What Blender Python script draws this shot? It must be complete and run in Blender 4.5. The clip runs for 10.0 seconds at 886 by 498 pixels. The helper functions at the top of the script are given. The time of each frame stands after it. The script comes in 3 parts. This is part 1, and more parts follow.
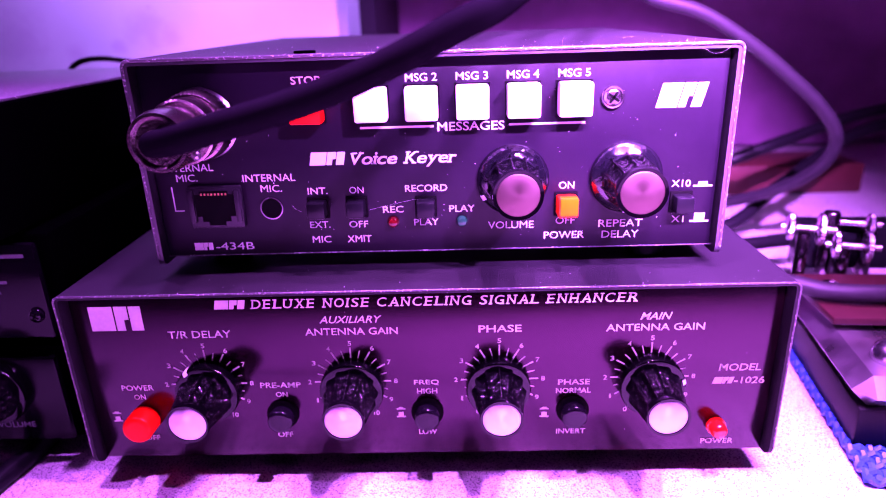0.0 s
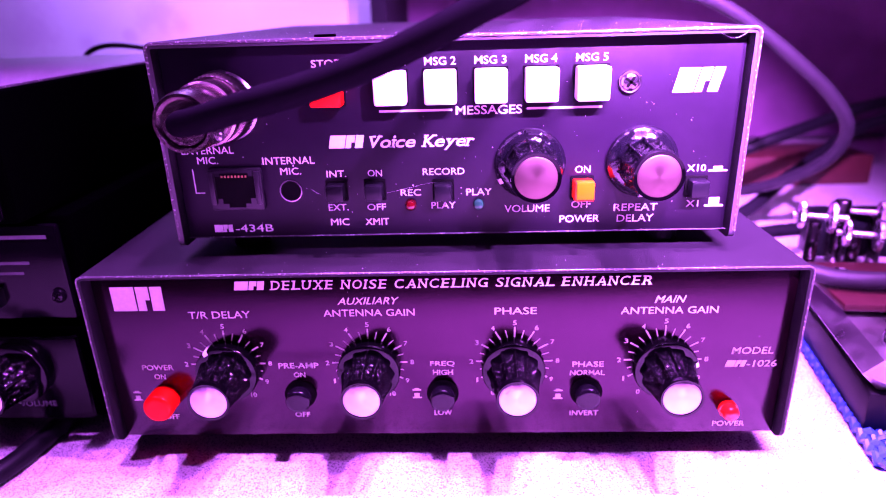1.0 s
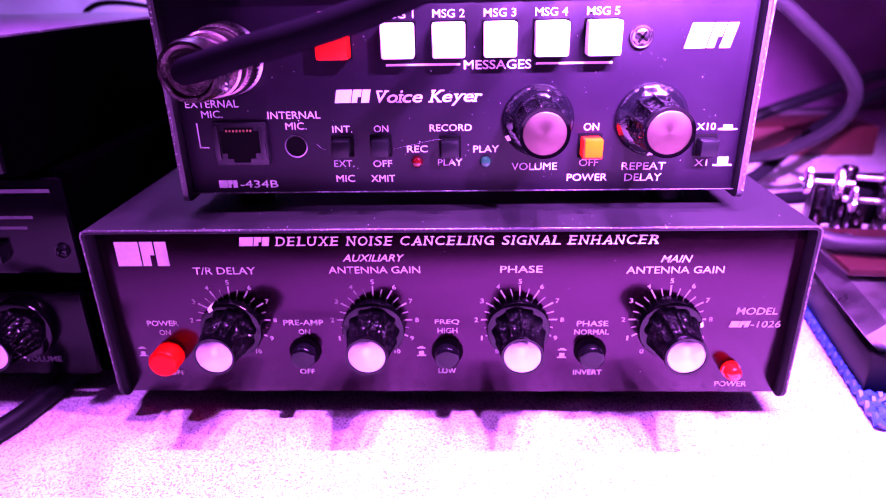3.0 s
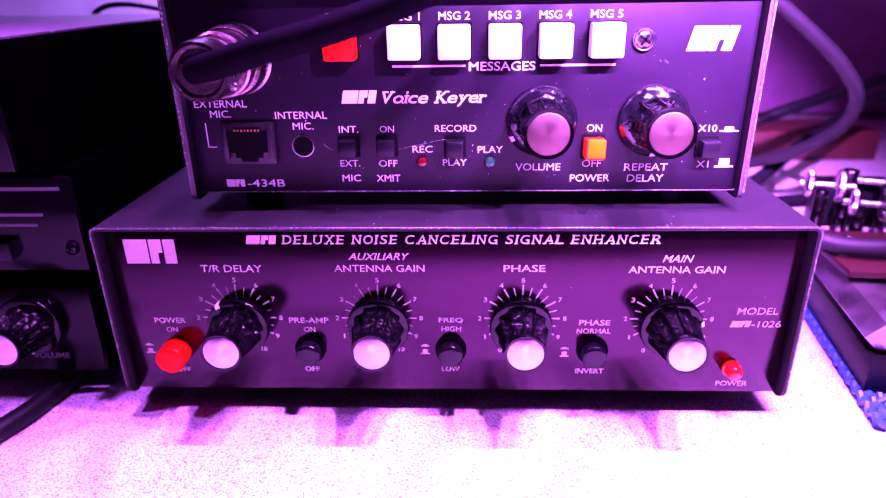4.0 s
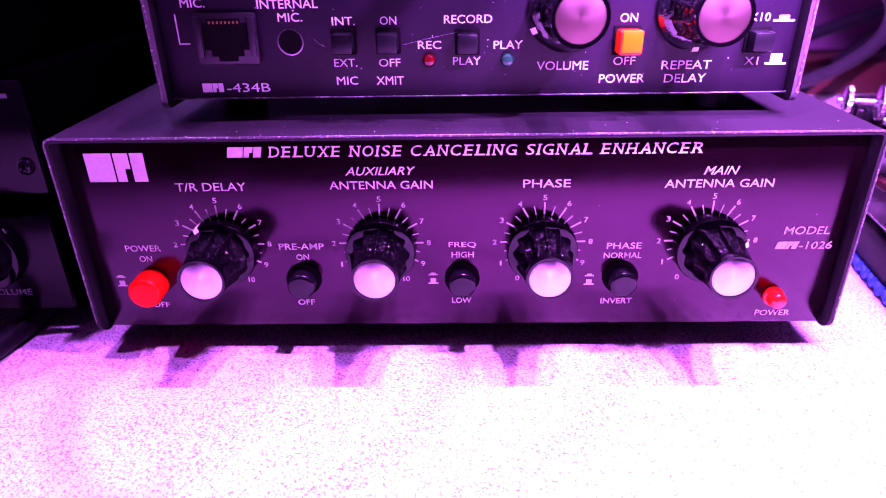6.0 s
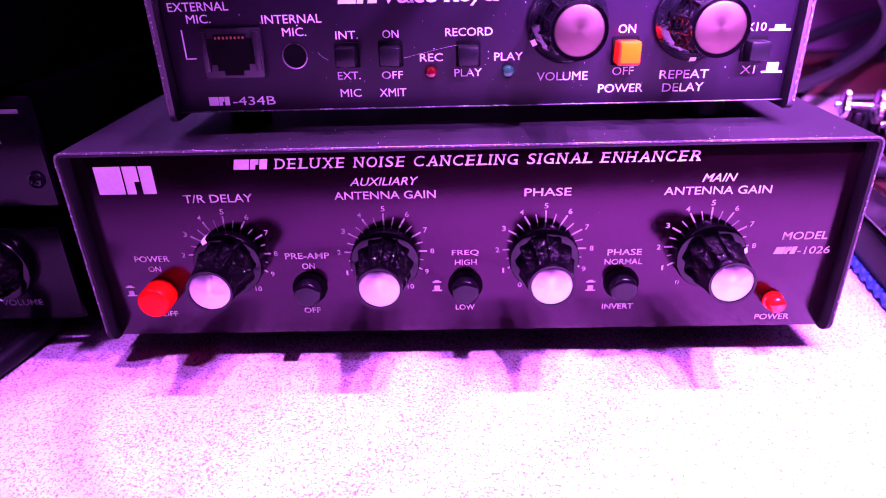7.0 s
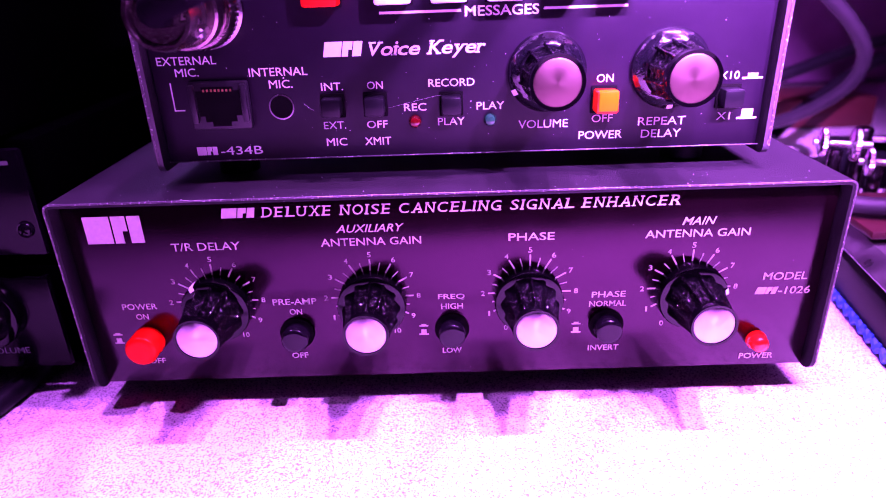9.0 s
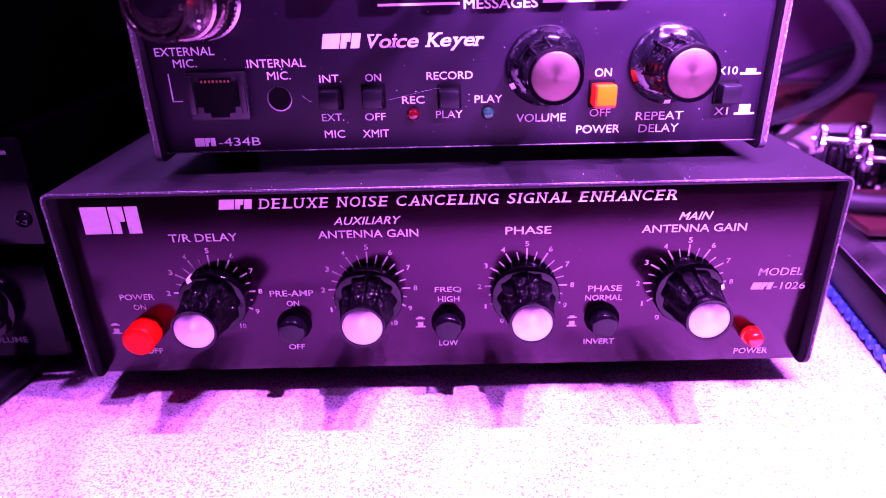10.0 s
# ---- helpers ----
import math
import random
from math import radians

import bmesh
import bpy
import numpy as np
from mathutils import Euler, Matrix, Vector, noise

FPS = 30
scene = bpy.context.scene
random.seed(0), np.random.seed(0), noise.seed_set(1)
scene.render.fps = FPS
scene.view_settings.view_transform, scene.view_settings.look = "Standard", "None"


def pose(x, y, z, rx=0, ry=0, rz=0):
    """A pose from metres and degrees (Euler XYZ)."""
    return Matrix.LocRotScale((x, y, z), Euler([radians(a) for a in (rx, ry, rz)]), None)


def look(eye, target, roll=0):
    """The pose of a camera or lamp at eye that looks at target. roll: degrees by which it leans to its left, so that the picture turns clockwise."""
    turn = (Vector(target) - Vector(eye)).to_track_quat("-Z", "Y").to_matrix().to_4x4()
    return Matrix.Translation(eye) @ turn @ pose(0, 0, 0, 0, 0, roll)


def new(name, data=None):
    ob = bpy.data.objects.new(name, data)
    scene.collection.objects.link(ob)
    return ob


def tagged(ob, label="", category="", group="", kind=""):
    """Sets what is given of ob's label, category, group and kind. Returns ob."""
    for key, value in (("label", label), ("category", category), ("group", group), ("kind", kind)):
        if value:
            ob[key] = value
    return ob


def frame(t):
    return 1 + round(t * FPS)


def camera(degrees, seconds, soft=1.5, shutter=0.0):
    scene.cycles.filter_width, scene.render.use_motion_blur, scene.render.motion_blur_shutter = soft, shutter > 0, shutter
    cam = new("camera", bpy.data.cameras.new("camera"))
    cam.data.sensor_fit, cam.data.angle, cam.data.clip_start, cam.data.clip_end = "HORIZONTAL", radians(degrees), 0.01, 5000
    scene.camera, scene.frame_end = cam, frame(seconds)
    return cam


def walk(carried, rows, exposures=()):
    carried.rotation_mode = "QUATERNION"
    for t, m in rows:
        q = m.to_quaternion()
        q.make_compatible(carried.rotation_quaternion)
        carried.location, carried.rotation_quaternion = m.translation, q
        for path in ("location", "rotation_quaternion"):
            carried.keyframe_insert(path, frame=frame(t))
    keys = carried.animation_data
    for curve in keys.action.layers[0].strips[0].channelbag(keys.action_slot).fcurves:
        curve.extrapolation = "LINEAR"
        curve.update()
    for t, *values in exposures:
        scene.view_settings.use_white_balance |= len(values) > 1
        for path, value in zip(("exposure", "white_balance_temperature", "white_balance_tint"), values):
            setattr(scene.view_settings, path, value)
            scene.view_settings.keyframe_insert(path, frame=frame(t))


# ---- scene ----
cam = camera(69.4, 10.0, soft=1.0)
cam.data.dof.use_dof, cam.data.dof.focus_distance, cam.data.dof.aperture_fstop = True, 0.172, 12.0
PATH = [
    (0, (0.01200, -0.16900, 0.13538), (0.00610, 0.01862, 0.06637), -1.9),
    (0.5, (0.00705, -0.17107, 0.13125), (-0.00075, 0.01524, 0.05895), -1.8),
    (1, (0.00802, -0.17242, 0.13328), (0.00102, 0.01450, 0.06247), -1.7),
    (1.5, (0.00572, -0.17008, 0.12800), (-0.00048, 0.01464, 0.05159), -1.6),
    (2, (0.00504, -0.17318, 0.12701), (-0.00196, 0.01098, 0.04933), -1.0),
    (2.5, (0.00585, -0.17259, 0.12840), (-0.00065, 0.01134, 0.05013), -1.2),
    (4, (0.00517, -0.17640, 0.12799), (-0.00213, 0.00800, 0.05089), -0.9),
    (4.2, (0.00372, -0.17342, 0.12152), (-0.00258, 0.01176, 0.04623), -0.8),
    (4.3, (0.00247, -0.16967, 0.11669), (-0.00273, 0.01484, 0.03969), -0.3),
    (4.5, (-0.00129, -0.15932, 0.10856), (-0.00129, 0.02434, 0.02938), 0.2),
    (4.7, (-0.00057, -0.15620, 0.10545), (-0.00127, 0.02658, 0.02426), 0.6),
    (5, (-0.00104, -0.15431, 0.10645), (-0.00294, 0.02548, 0.01886), -0.5),
    (5.5, (-0.00181, -0.15698, 0.10716), (-0.00491, 0.02220, 0.01837), -0.8),
    (7, (-0.00201, -0.16160, 0.11092), (-0.00641, 0.01776, 0.02254), -1.6),
    (7.5, (-0.00126, -0.16134, 0.11254), (-0.00546, 0.01871, 0.02556), -2.0),
    (8, (-0.00101, -0.16245, 0.11431), (-0.00581, 0.01770, 0.02758), -2.2),
    (8.5, (-0.00085, -0.16263, 0.11686), (-0.00435, 0.01972, 0.03478), -2.4),
    (9, (0.00041, -0.16156, 0.11596), (-0.00189, 0.02151, 0.03547), -2.0),
    (9.5, (0.00114, -0.16190, 0.11625), (-0.00116, 0.02094, 0.03523), -1.8),
    (10, (0.00094, -0.16206, 0.11594), (-0.00106, 0.02022, 0.03365), -1.5),
]
walk(cam, [(t, look(eye, target, roll)) for t, eye, target, roll in PATH], exposures=((0, -0.05), (0.5, 0.1), (1.0, 0.25), (1.5, 0.27), (2.0, 0.28), (2.5, 0.28), (4.0, 0.14), (4.5, 0.12), (5.0, 0.1), (5.5, 0.05), (7.5, -0.08), (10, -0.08)))

# ---- light ----
world = bpy.data.worlds.new("world")
scene.world = world
world.use_nodes = True
world.node_tree.nodes["Background"].inputs["Color"].default_value = (0.30, 0.10, 0.60, 1)
world.node_tree.nodes["Background"].inputs["Strength"].default_value = 0.0015


def lamp(name, place, target, watts, size, colour, spread=180):
    data = bpy.data.lights.new(name, "AREA")
    data.shape, data.size, data.energy, data.color, data.spread = "DISK", size, watts, colour, radians(spread)
    ob = new(name, data)
    ob.matrix_world = look(place, target)
    return ob


PURPLE, PALE = (0.55, 0.11, 1.0), (0.60, 0.135, 1.0)
# the diodes of the shelf's purple strip, over the front of the desk
for x, y, w in ((-0.21, -0.030, 0.9), (-0.12, 0.030, 0.8), (-0.03, 0.022, 1.1), (0.045, -0.024, 3.5), (0.10, -0.024, 4.7), (0.16, -0.024, 4.7), (0.25, -0.024, 3.6)):
    lamp("strip_diode", (x, y, 0.35), (x, -0.150 if x < 0.04 else -0.205, 0), w, 0.014, PURPLE if x < 0.04 else PALE, 100)
# the lamp in front of the shelf, turned to the upper unit
for x in (0.04, 0.13, 0.22):
    lamp("clip_lamp", (x, -0.26, 0.36), (0.084, 0.01, 0.178), 2.8, 0.015, (0.55, 0.13, 1.0), 34)
# the lamp that lights the wall behind the radios
lamp("wall_lamp", (-0.190, 0.270, 0.34), (-0.180, 0.35, 0.13), 2.3, 0.03, (0.46, 0.22, 1.0), 125)


# ---- materials ----
def material(name, base, rough=0.5, metal=0.0, vary=0.0, scale=200.0, bump=0.0, bump_scale=800.0, relief=0.0004, along=1.0, rough_vary=0.0, coat=0.0, emit=None, emit_strength=0.0, spec=0.5, island=0.0):
    m = bpy.data.materials.new(name)
    m.use_nodes = True
    n, l = m.node_tree.nodes, m.node_tree.links
    b = n["Principled BSDF"]
    b.inputs["Base Color"].default_value = (*base, 1)
    b.inputs["Roughness"].default_value = rough
    b.inputs["Metallic"].default_value = metal
    b.inputs["Coat Weight"].default_value = coat
    b.inputs["Specular IOR Level"].default_value = spec
    if emit:
        b.inputs["Emission Color"].default_value = (*emit, 1)
        b.inputs["Emission Strength"].default_value = emit_strength
    tex = n.new("ShaderNodeTexCoord")
    if vary:
        big = n.new("ShaderNodeTexNoise")
        big.inputs["Scale"].default_value, big.inputs["Detail"].default_value = scale, 6
        l.new(tex.outputs["Object"], big.inputs["Vector"])
        mix = n.new("ShaderNodeMix")
        mix.data_type = "RGBA"
        mix.inputs["A"].default_value = (*[c * (1 - vary) for c in base], 1)
        mix.inputs["B"].default_value = (*[min(1, c * (1 + vary)) for c in base], 1)
        l.new(big.outputs["Fac"], mix.inputs["Factor"])
        l.new(mix.outputs["Result"], b.inputs["Base Color"])
    if rough_vary:
        smudge = n.new("ShaderNodeTexNoise")
        smudge.inputs["Scale"].default_value, smudge.inputs["Detail"].default_value = 60, 5
        l.new(tex.outputs["Object"], smudge.inputs["Vector"])
        span = n.new("ShaderNodeMapRange")
        span.inputs["From Min"].default_value, span.inputs["From Max"].default_value = 0.3, 0.7
        span.inputs["To Min"].default_value, span.inputs["To Max"].default_value = max(0.02, rough - rough_vary), rough + rough_vary
        l.new(smudge.outputs["Fac"], span.inputs["Value"])
        l.new(span.outputs["Result"], b.inputs["Roughness"])
    if bump:
        fine = n.new("ShaderNodeTexNoise")
        fine.inputs["Scale"].default_value, fine.inputs["Detail"].default_value = bump_scale, 3
        grain = n.new("ShaderNodeMapping")
        grain.inputs["Scale"].default_value = (1, along, 1)
        l.new(tex.outputs["Object"], grain.inputs["Vector"])
        l.new(grain.outputs["Vector"], fine.inputs["Vector"])
        bn = n.new("ShaderNodeBump")
        bn.inputs["Strength"].default_value, bn.inputs["Distance"].default_value = bump, relief
        l.new(fine.outputs["Fac"], bn.inputs["Height"])
        l.new(bn.outputs["Normal"], b.inputs["Normal"])
    return m


def speckled(name, base, dark, cover=0.35):
    """Laminate with fine dark flecks and faint stains."""
    m = material(name, base, 0.45, bump=0.15, bump_scale=1500, spec=0.4)
    n, l = m.node_tree.nodes, m.node_tree.links
    b = n["Principled BSDF"]
    tex = n.new("ShaderNodeTexCoord")
    fleck = n.new("ShaderNodeTexNoise")
    fleck.inputs["Scale"].default_value, fleck.inputs["Detail"].default_value, fleck.inputs["Roughness"].default_value = 1900, 2.5, 0.6
    l.new(tex.outputs["Object"], fleck.inputs["Vector"])
    ramp = n.new("ShaderNodeValToRGB")
    ramp.color_ramp.elements[0].position, ramp.color_ramp.elements[0].color = cover, (*dark, 1)
    ramp.color_ramp.elements[1].position, ramp.color_ramp.elements[1].color = cover + 0.09, (*base, 1)
    l.new(fleck.outputs["Fac"], ramp.inputs["Fac"])
    stain = n.new("ShaderNodeTexNoise")
    stain.inputs["Scale"].default_value, stain.inputs["Detail"].default_value = 25, 6
    l.new(tex.outputs["Object"], stain.inputs["Vector"])
    span = n.new("ShaderNodeMapRange")
    span.inputs["To Min"].default_value, span.inputs["To Max"].default_value = 0.8, 1.1
    l.new(stain.outputs["Fac"], span.inputs["Value"])
    mix = n.new("ShaderNodeMix")
    mix.data_type, mix.blend_type = "RGBA", "MULTIPLY"
    mix.inputs["Factor"].default_value = 1
    l.new(ramp.outputs["Color"], mix.inputs["A"])
    l.new(span.outputs["Result"], mix.inputs["B"])
    l.new(mix.outputs["Result"], b.inputs["Base Color"])
    return m


def dusty(name, base, rough, amount=0.62, bump=0.2, dust=(0.5, 0.5, 0.5)):
    """Black powder coat with pale dust specks."""
    m = material(name, base, rough, bump=bump, bump_scale=2500)
    n, l = m.node_tree.nodes, m.node_tree.links
    tex = n.new("ShaderNodeTexCoord")
    speck = n.new("ShaderNodeTexNoise")
    speck.inputs["Scale"].default_value, speck.inputs["Detail"].default_value = 1300, 4
    l.new(tex.outputs["Object"], speck.inputs["Vector"])
    ramp = n.new("ShaderNodeValToRGB")
    ramp.color_ramp.elements[0].position, ramp.color_ramp.elements[0].color = amount, (*base, 1)
    ramp.color_ramp.elements[1].position, ramp.color_ramp.elements[1].color = amount + 0.06, (*dust, 1)
    l.new(speck.outputs["Fac"], ramp.inputs["Fac"])
    l.new(ramp.outputs["Color"], n["Principled BSDF"].inputs["Base Color"])
    return m


def spun(name, base, rough=0.3, aniso=0.6):
    """Spun aluminium: fine rings round the y axis."""
    m = material(name, base, rough, metal=1.0)
    n, l = m.node_tree.nodes, m.node_tree.links
    b = n["Principled BSDF"]
    b.inputs["Anisotropic"].default_value, b.inputs["Anisotropic Rotation"].default_value = aniso, 0.0
    tan = n.new("ShaderNodeTangent")
    tan.direction_type, tan.axis = "RADIAL", "Y"
    l.new(tan.outputs["Tangent"], b.inputs["Tangent"])
    return m


M_DESK = speckled("desk_laminate", (0.76, 0.72, 0.72), (0.15, 0.11, 0.16), 0.385)
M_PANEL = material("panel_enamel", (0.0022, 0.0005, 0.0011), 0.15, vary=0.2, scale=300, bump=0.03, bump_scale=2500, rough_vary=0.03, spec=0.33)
M_PANEL.node_tree.nodes["Principled BSDF"].inputs["Specular Tint"].default_value = (1.0, 0.45, 0.9, 1)
M_PANEL_TOP = material("panel_satin_enamel", (0.0050, 0.0028, 0.0065), 0.36, vary=0.2, scale=300, bump=0.06, bump_scale=2500, rough_vary=0.05, spec=0.14)
M_COVER = dusty("cover_powder_coat", (0.007, 0.0055, 0.008), 0.60, 0.73, bump=0.45)
M_COVER.node_tree.nodes["Principled BSDF"].inputs["Specular IOR Level"].default_value = 0.2
# edge paler than the cover: satin highlight painted in, with worn flecks
M_EDGE = dusty("worn_highlight_edge", (0.045, 0.04, 0.048), 0.28, 0.56, dust=(0.26, 0.25, 0.27))
M_INK = material("white_ink", (0.52, 0.50, 0.50), 0.5, vary=0.12, scale=900)
# white ink a step darker and less blue, for the lower unit
M_INK_LOWER = material("darker_white_ink", (0.46, 0.44, 0.38), 0.5, vary=0.15, scale=900)
# lamplight on the sheet's front edge toned into a paler grey
M_RIM = material("highlight_sheet_edge", (0.030, 0.027, 0.033), 0.38, vary=0.3, scale=900, bump=0.2, bump_scale=1800, spec=0.6)
# low light on the left stack put into darker panel and ink colours
M_PANEL_DIM = material("dim_panel_enamel", (0.0016, 0.0009, 0.0020), 0.16, vary=0.2, scale=300, bump=0.02, bump_scale=2500, rough_vary=0.05, spec=0.11)
M_INK_DIM = material("dim_ink", (0.07, 0.065, 0.08), 0.5)
M_KNOB = material("black_phenolic", (0.0008, 0.0006, 0.001), 0.06, vary=0.3, bump=0.015, bump_scale=500, spec=0.20)
M_GRIP = material("scuffed_phenolic", (0.0006, 0.0005, 0.0008), 0.12, vary=0.3, bump=0.9, bump_scale=780, relief=0.0011, along=0.55, rough_vary=0.03, spec=1.0)
M_SKIRT = material("worn_phenolic", (0.002, 0.002, 0.003), 0.13, vary=0.3, bump=0.6, bump_scale=330, relief=0.0007, rough_vary=0.08, spec=1.0)
M_CAP = spun("spun_aluminium", (0.62, 0.58, 0.60), 0.36, 0.9)
M_CAP_DULL = spun("dull_spun_aluminium", (0.098, 0.068, 0.058), 0.46, 0.35)
M_BUTTON = material("glossy_black_plastic", (0.003, 0.002, 0.004), 0.16, vary=0.3, bump=0.05, spec=0.20)
M_BLACK = material("black_plastic", (0.003, 0.003, 0.004), 0.34, vary=0.3, bump=0.05, spec=0.16)
M_VOID = material("black_interior", (0.001, 0.001, 0.001), 0.8, spec=0.05)
M_WHITE = material("white_plastic", (0.90, 0.88, 0.90), 0.30, vary=0.03)
M_RED = material("red_plastic", (0.80, 0.006, 0.002), 0.35, vary=0.08, spec=0.10)
M_REDLIT = material("lit_orange_plastic", (0.60, 0.06, 0.001), 0.35, emit=(1.0, 0.17, 0.001), emit_strength=0.9, spec=0.06)
M_REDGLOW = material("lit_red_plastic", (0.8, 0.01, 0.003), 0.3, emit=(1.0, 0.02, 0.004), emit_strength=0.5, spec=0.3)
M_LED = material("lit_red_lens", (0.5, 0.004, 0.004), 0.16, emit=(1.0, 0.01, 0.015), emit_strength=0.5)
M_LEDRED = material("red_lens", (0.06, 0.002, 0.003), 0.08)
M_LEDBLUE = material("clear_blue_lens", (0.012, 0.08, 0.035), 0.08)
M_CHROME = material("chrome", (0.60, 0.57, 0.60), 0.20, metal=1.0, rough_vary=0.06)
M_PLATED = material("satin_plated_steel", (0.50, 0.48, 0.50), 0.34, metal=1.0, vary=0.12, scale=120, bump=0.05, rough_vary=0.10)
M_STEEL = material("brushed_steel", (0.22, 0.20, 0.22), 0.25, metal=1.0, rough_vary=0.08)
M_COPPER = material("copper_contact", (0.75, 0.33, 0.16), 0.28, metal=1.0)
M_RUBBER = material("black_rubber", (0.004, 0.0035, 0.005), 0.45, vary=0.3, scale=400, bump=0.08, bump_scale=1200, spec=0.10)
M_GREYCABLE = material("grey_cable_sheath", (0.010, 0.008, 0.011), 0.5, vary=0.2, bump=0.1, spec=0.2)
M_PLUG = material("tarnished_nickel", (0.24, 0.19, 0.19), 0.20, metal=1.0, vary=0.25, scale=300, bump=0.25, bump_scale=1500, rough_vary=0.10)
M_JACK = material("grey_black_plastic", (0.006, 0.005, 0.007), 0.4, vary=0.2, bump=0.05, spec=0.3)
M_GUNMETAL = material("tarnished_chrome", (0.16, 0.13, 0.15), 0.16, metal=1.0, vary=0.3, rough_vary=0.08)
M_REDPLATE = material("dull_red_paint", (0.027, 0.0065, 0.007), 0.42, vary=0.25, scale=150, bump=0.05, spec=0.2)


def matt(name, base):
    """Dead matt black paint, with no sheen."""
    m = bpy.data.materials.new(name)
    m.use_nodes = True
    n, l = m.node_tree.nodes, m.node_tree.links
    d = n.new("ShaderNodeBsdfDiffuse")
    tex, grain, mix = n.new("ShaderNodeTexCoord"), n.new("ShaderNodeTexNoise"), n.new("ShaderNodeMix")
    mix.data_type = "RGBA"
    grain.inputs["Scale"].default_value = 220
    mix.inputs["A"].default_value, mix.inputs["B"].default_value = (*[c * 0.7 for c in base], 1), (*[c * 1.3 for c in base], 1)
    l.new(tex.outputs["Object"], grain.inputs["Vector"])
    l.new(grain.outputs["Fac"], mix.inputs["Factor"])
    l.new(mix.outputs["Result"], d.inputs["Color"])
    l.new(d.outputs["BSDF"], n["Material Output"].inputs["Surface"])
    return m


# base taken almost to zero, so it holds the shade on the left cases
M_DARKMETAL = matt("shade_dark_metal", (0.0003, 0.00025, 0.0004))
M_LEAD = matt("matt_black_rubber", (0.0032, 0.0024, 0.0040))
M_DUSTTOP = dusty("dusty_grey_paint", (0.09, 0.085, 0.10), 0.5, 0.62)
M_WALL = material("painted_wall", (0.38, 0.33, 0.42), 0.7, vary=0.10, scale=22, bump=0.2, bump_scale=500)


def stained_wall(m, spots):
    """Old smudges on the paint: soft blotches with broken edges at given places of the wall's face (x, z, size)."""
    n, l = m.node_tree.nodes, m.node_tree.links
    b = n["Principled BSDF"]
    tex = n.new("ShaderNodeTexCoord")
    warp = n.new("ShaderNodeTexNoise")
    warp.inputs["Scale"].default_value, warp.inputs["Detail"].default_value = 90, 4
    l.new(tex.outputs["Object"], warp.inputs["Vector"])
    total = None
    for x, z, size in spots:
        away = n.new("ShaderNodeVectorMath")
        away.operation = "DISTANCE"
        away.inputs[1].default_value = (x, 0.35, z)
        l.new(tex.outputs["Object"], away.inputs[0])
        edge = n.new("ShaderNodeMath")
        edge.operation = "MULTIPLY_ADD"
        edge.inputs[1].default_value, edge.inputs[2].default_value = size * 2.2, -size * 1.1
        l.new(warp.outputs["Fac"], edge.inputs[0])
        add = n.new("ShaderNodeMath")
        add.operation = "ADD"
        l.new(away.outputs["Value"], add.inputs[0])
        l.new(edge.outputs["Value"], add.inputs[1])
        span = n.new("ShaderNodeMapRange")
        span.inputs["From Min"].default_value, span.inputs["From Max"].default_value = size * 0.3, size * 1.3
        span.inputs["To Min"].default_value, span.inputs["To Max"].default_value = 0.55, 0.0
        l.new(add.outputs["Value"], span.inputs["Value"])
        if total is None:
            total = span.outputs["Result"]
        else:
            most = n.new("ShaderNodeMath")
            most.operation = "MAXIMUM"
            l.new(total, most.inputs[0])
            l.new(span.outputs["Result"], most.inputs[1])
            total = most.outputs["Value"]
    mix = n.new("ShaderNodeMix")
    mix.data_type = "RGBA"
    l.new(total, mix.inputs["Factor"])
    l.new(b.inputs["Base Color"].links[0].from_socket, mix.inputs["A"])
    mix.inputs["B"].default_value = (0.30, 0.22, 0.34, 1)
    l.new(mix.outputs["Result"], b.inputs["Base Color"])


stained_wall(M_WALL, [(-0.228, 0.132, 0.014), (-0.212, 0.127, 0.009), (-0.224, 0.147, 0.0025), (-0.286, 0.114, 0.008), (-0.252, 0.118, 0.006), (-0.33, 0.125, 0.02)])
# shade and purple haze of the right background put into the base colour
M_DARKWALL = material("shade_toned_wall", (0.22, 0.09, 0.21), 0.8, vary=0.4, scale=30, bump=0.2)
# near-black so that the added light block shows no lit face
M_LIGHTBLOCK = material("light_block_black", (0.003, 0.0015, 0.004), 0.8, vary=0.4, scale=30, bump=0.2, spec=0.1)
M_WOOD = material("red_brown_wood", (0.06, 0.012, 0.012), 0.5, vary=0.4, scale=60, bump=0.1)
M_BLUE = material("blue_woven_vinyl", (0.02, 0.07, 0.40), 0.5, vary=0.3, scale=500)
M_LINT = material("pale_lint", (0.6, 0.55, 0.6), 0.8)


# ---- builders ----
def part(name, bm, mat, parent=None, label="", smooth=True):
    me = bpy.data.meshes.new(name)
    bm.normal_update()
    bm.to_mesh(me)
    bm.free()
    me.materials.append(mat)
    if smooth:
        for p in me.polygons:
            p.use_smooth = True
        me.set_sharp_from_angle(angle=radians(35))
    ob = new(name, me)
    if parent:
        ob.parent = parent
    if label:
        tagged(ob, label)
    return ob


def thing(name, label, category, place=(0, 0, 0), group="", kind="", turn=(0, 0, 0)):
    ob = new(name)
    ob.matrix_world = pose(*place, *turn)
    ob.empty_display_size = 0.01
    return tagged(ob, label, category, group, kind)


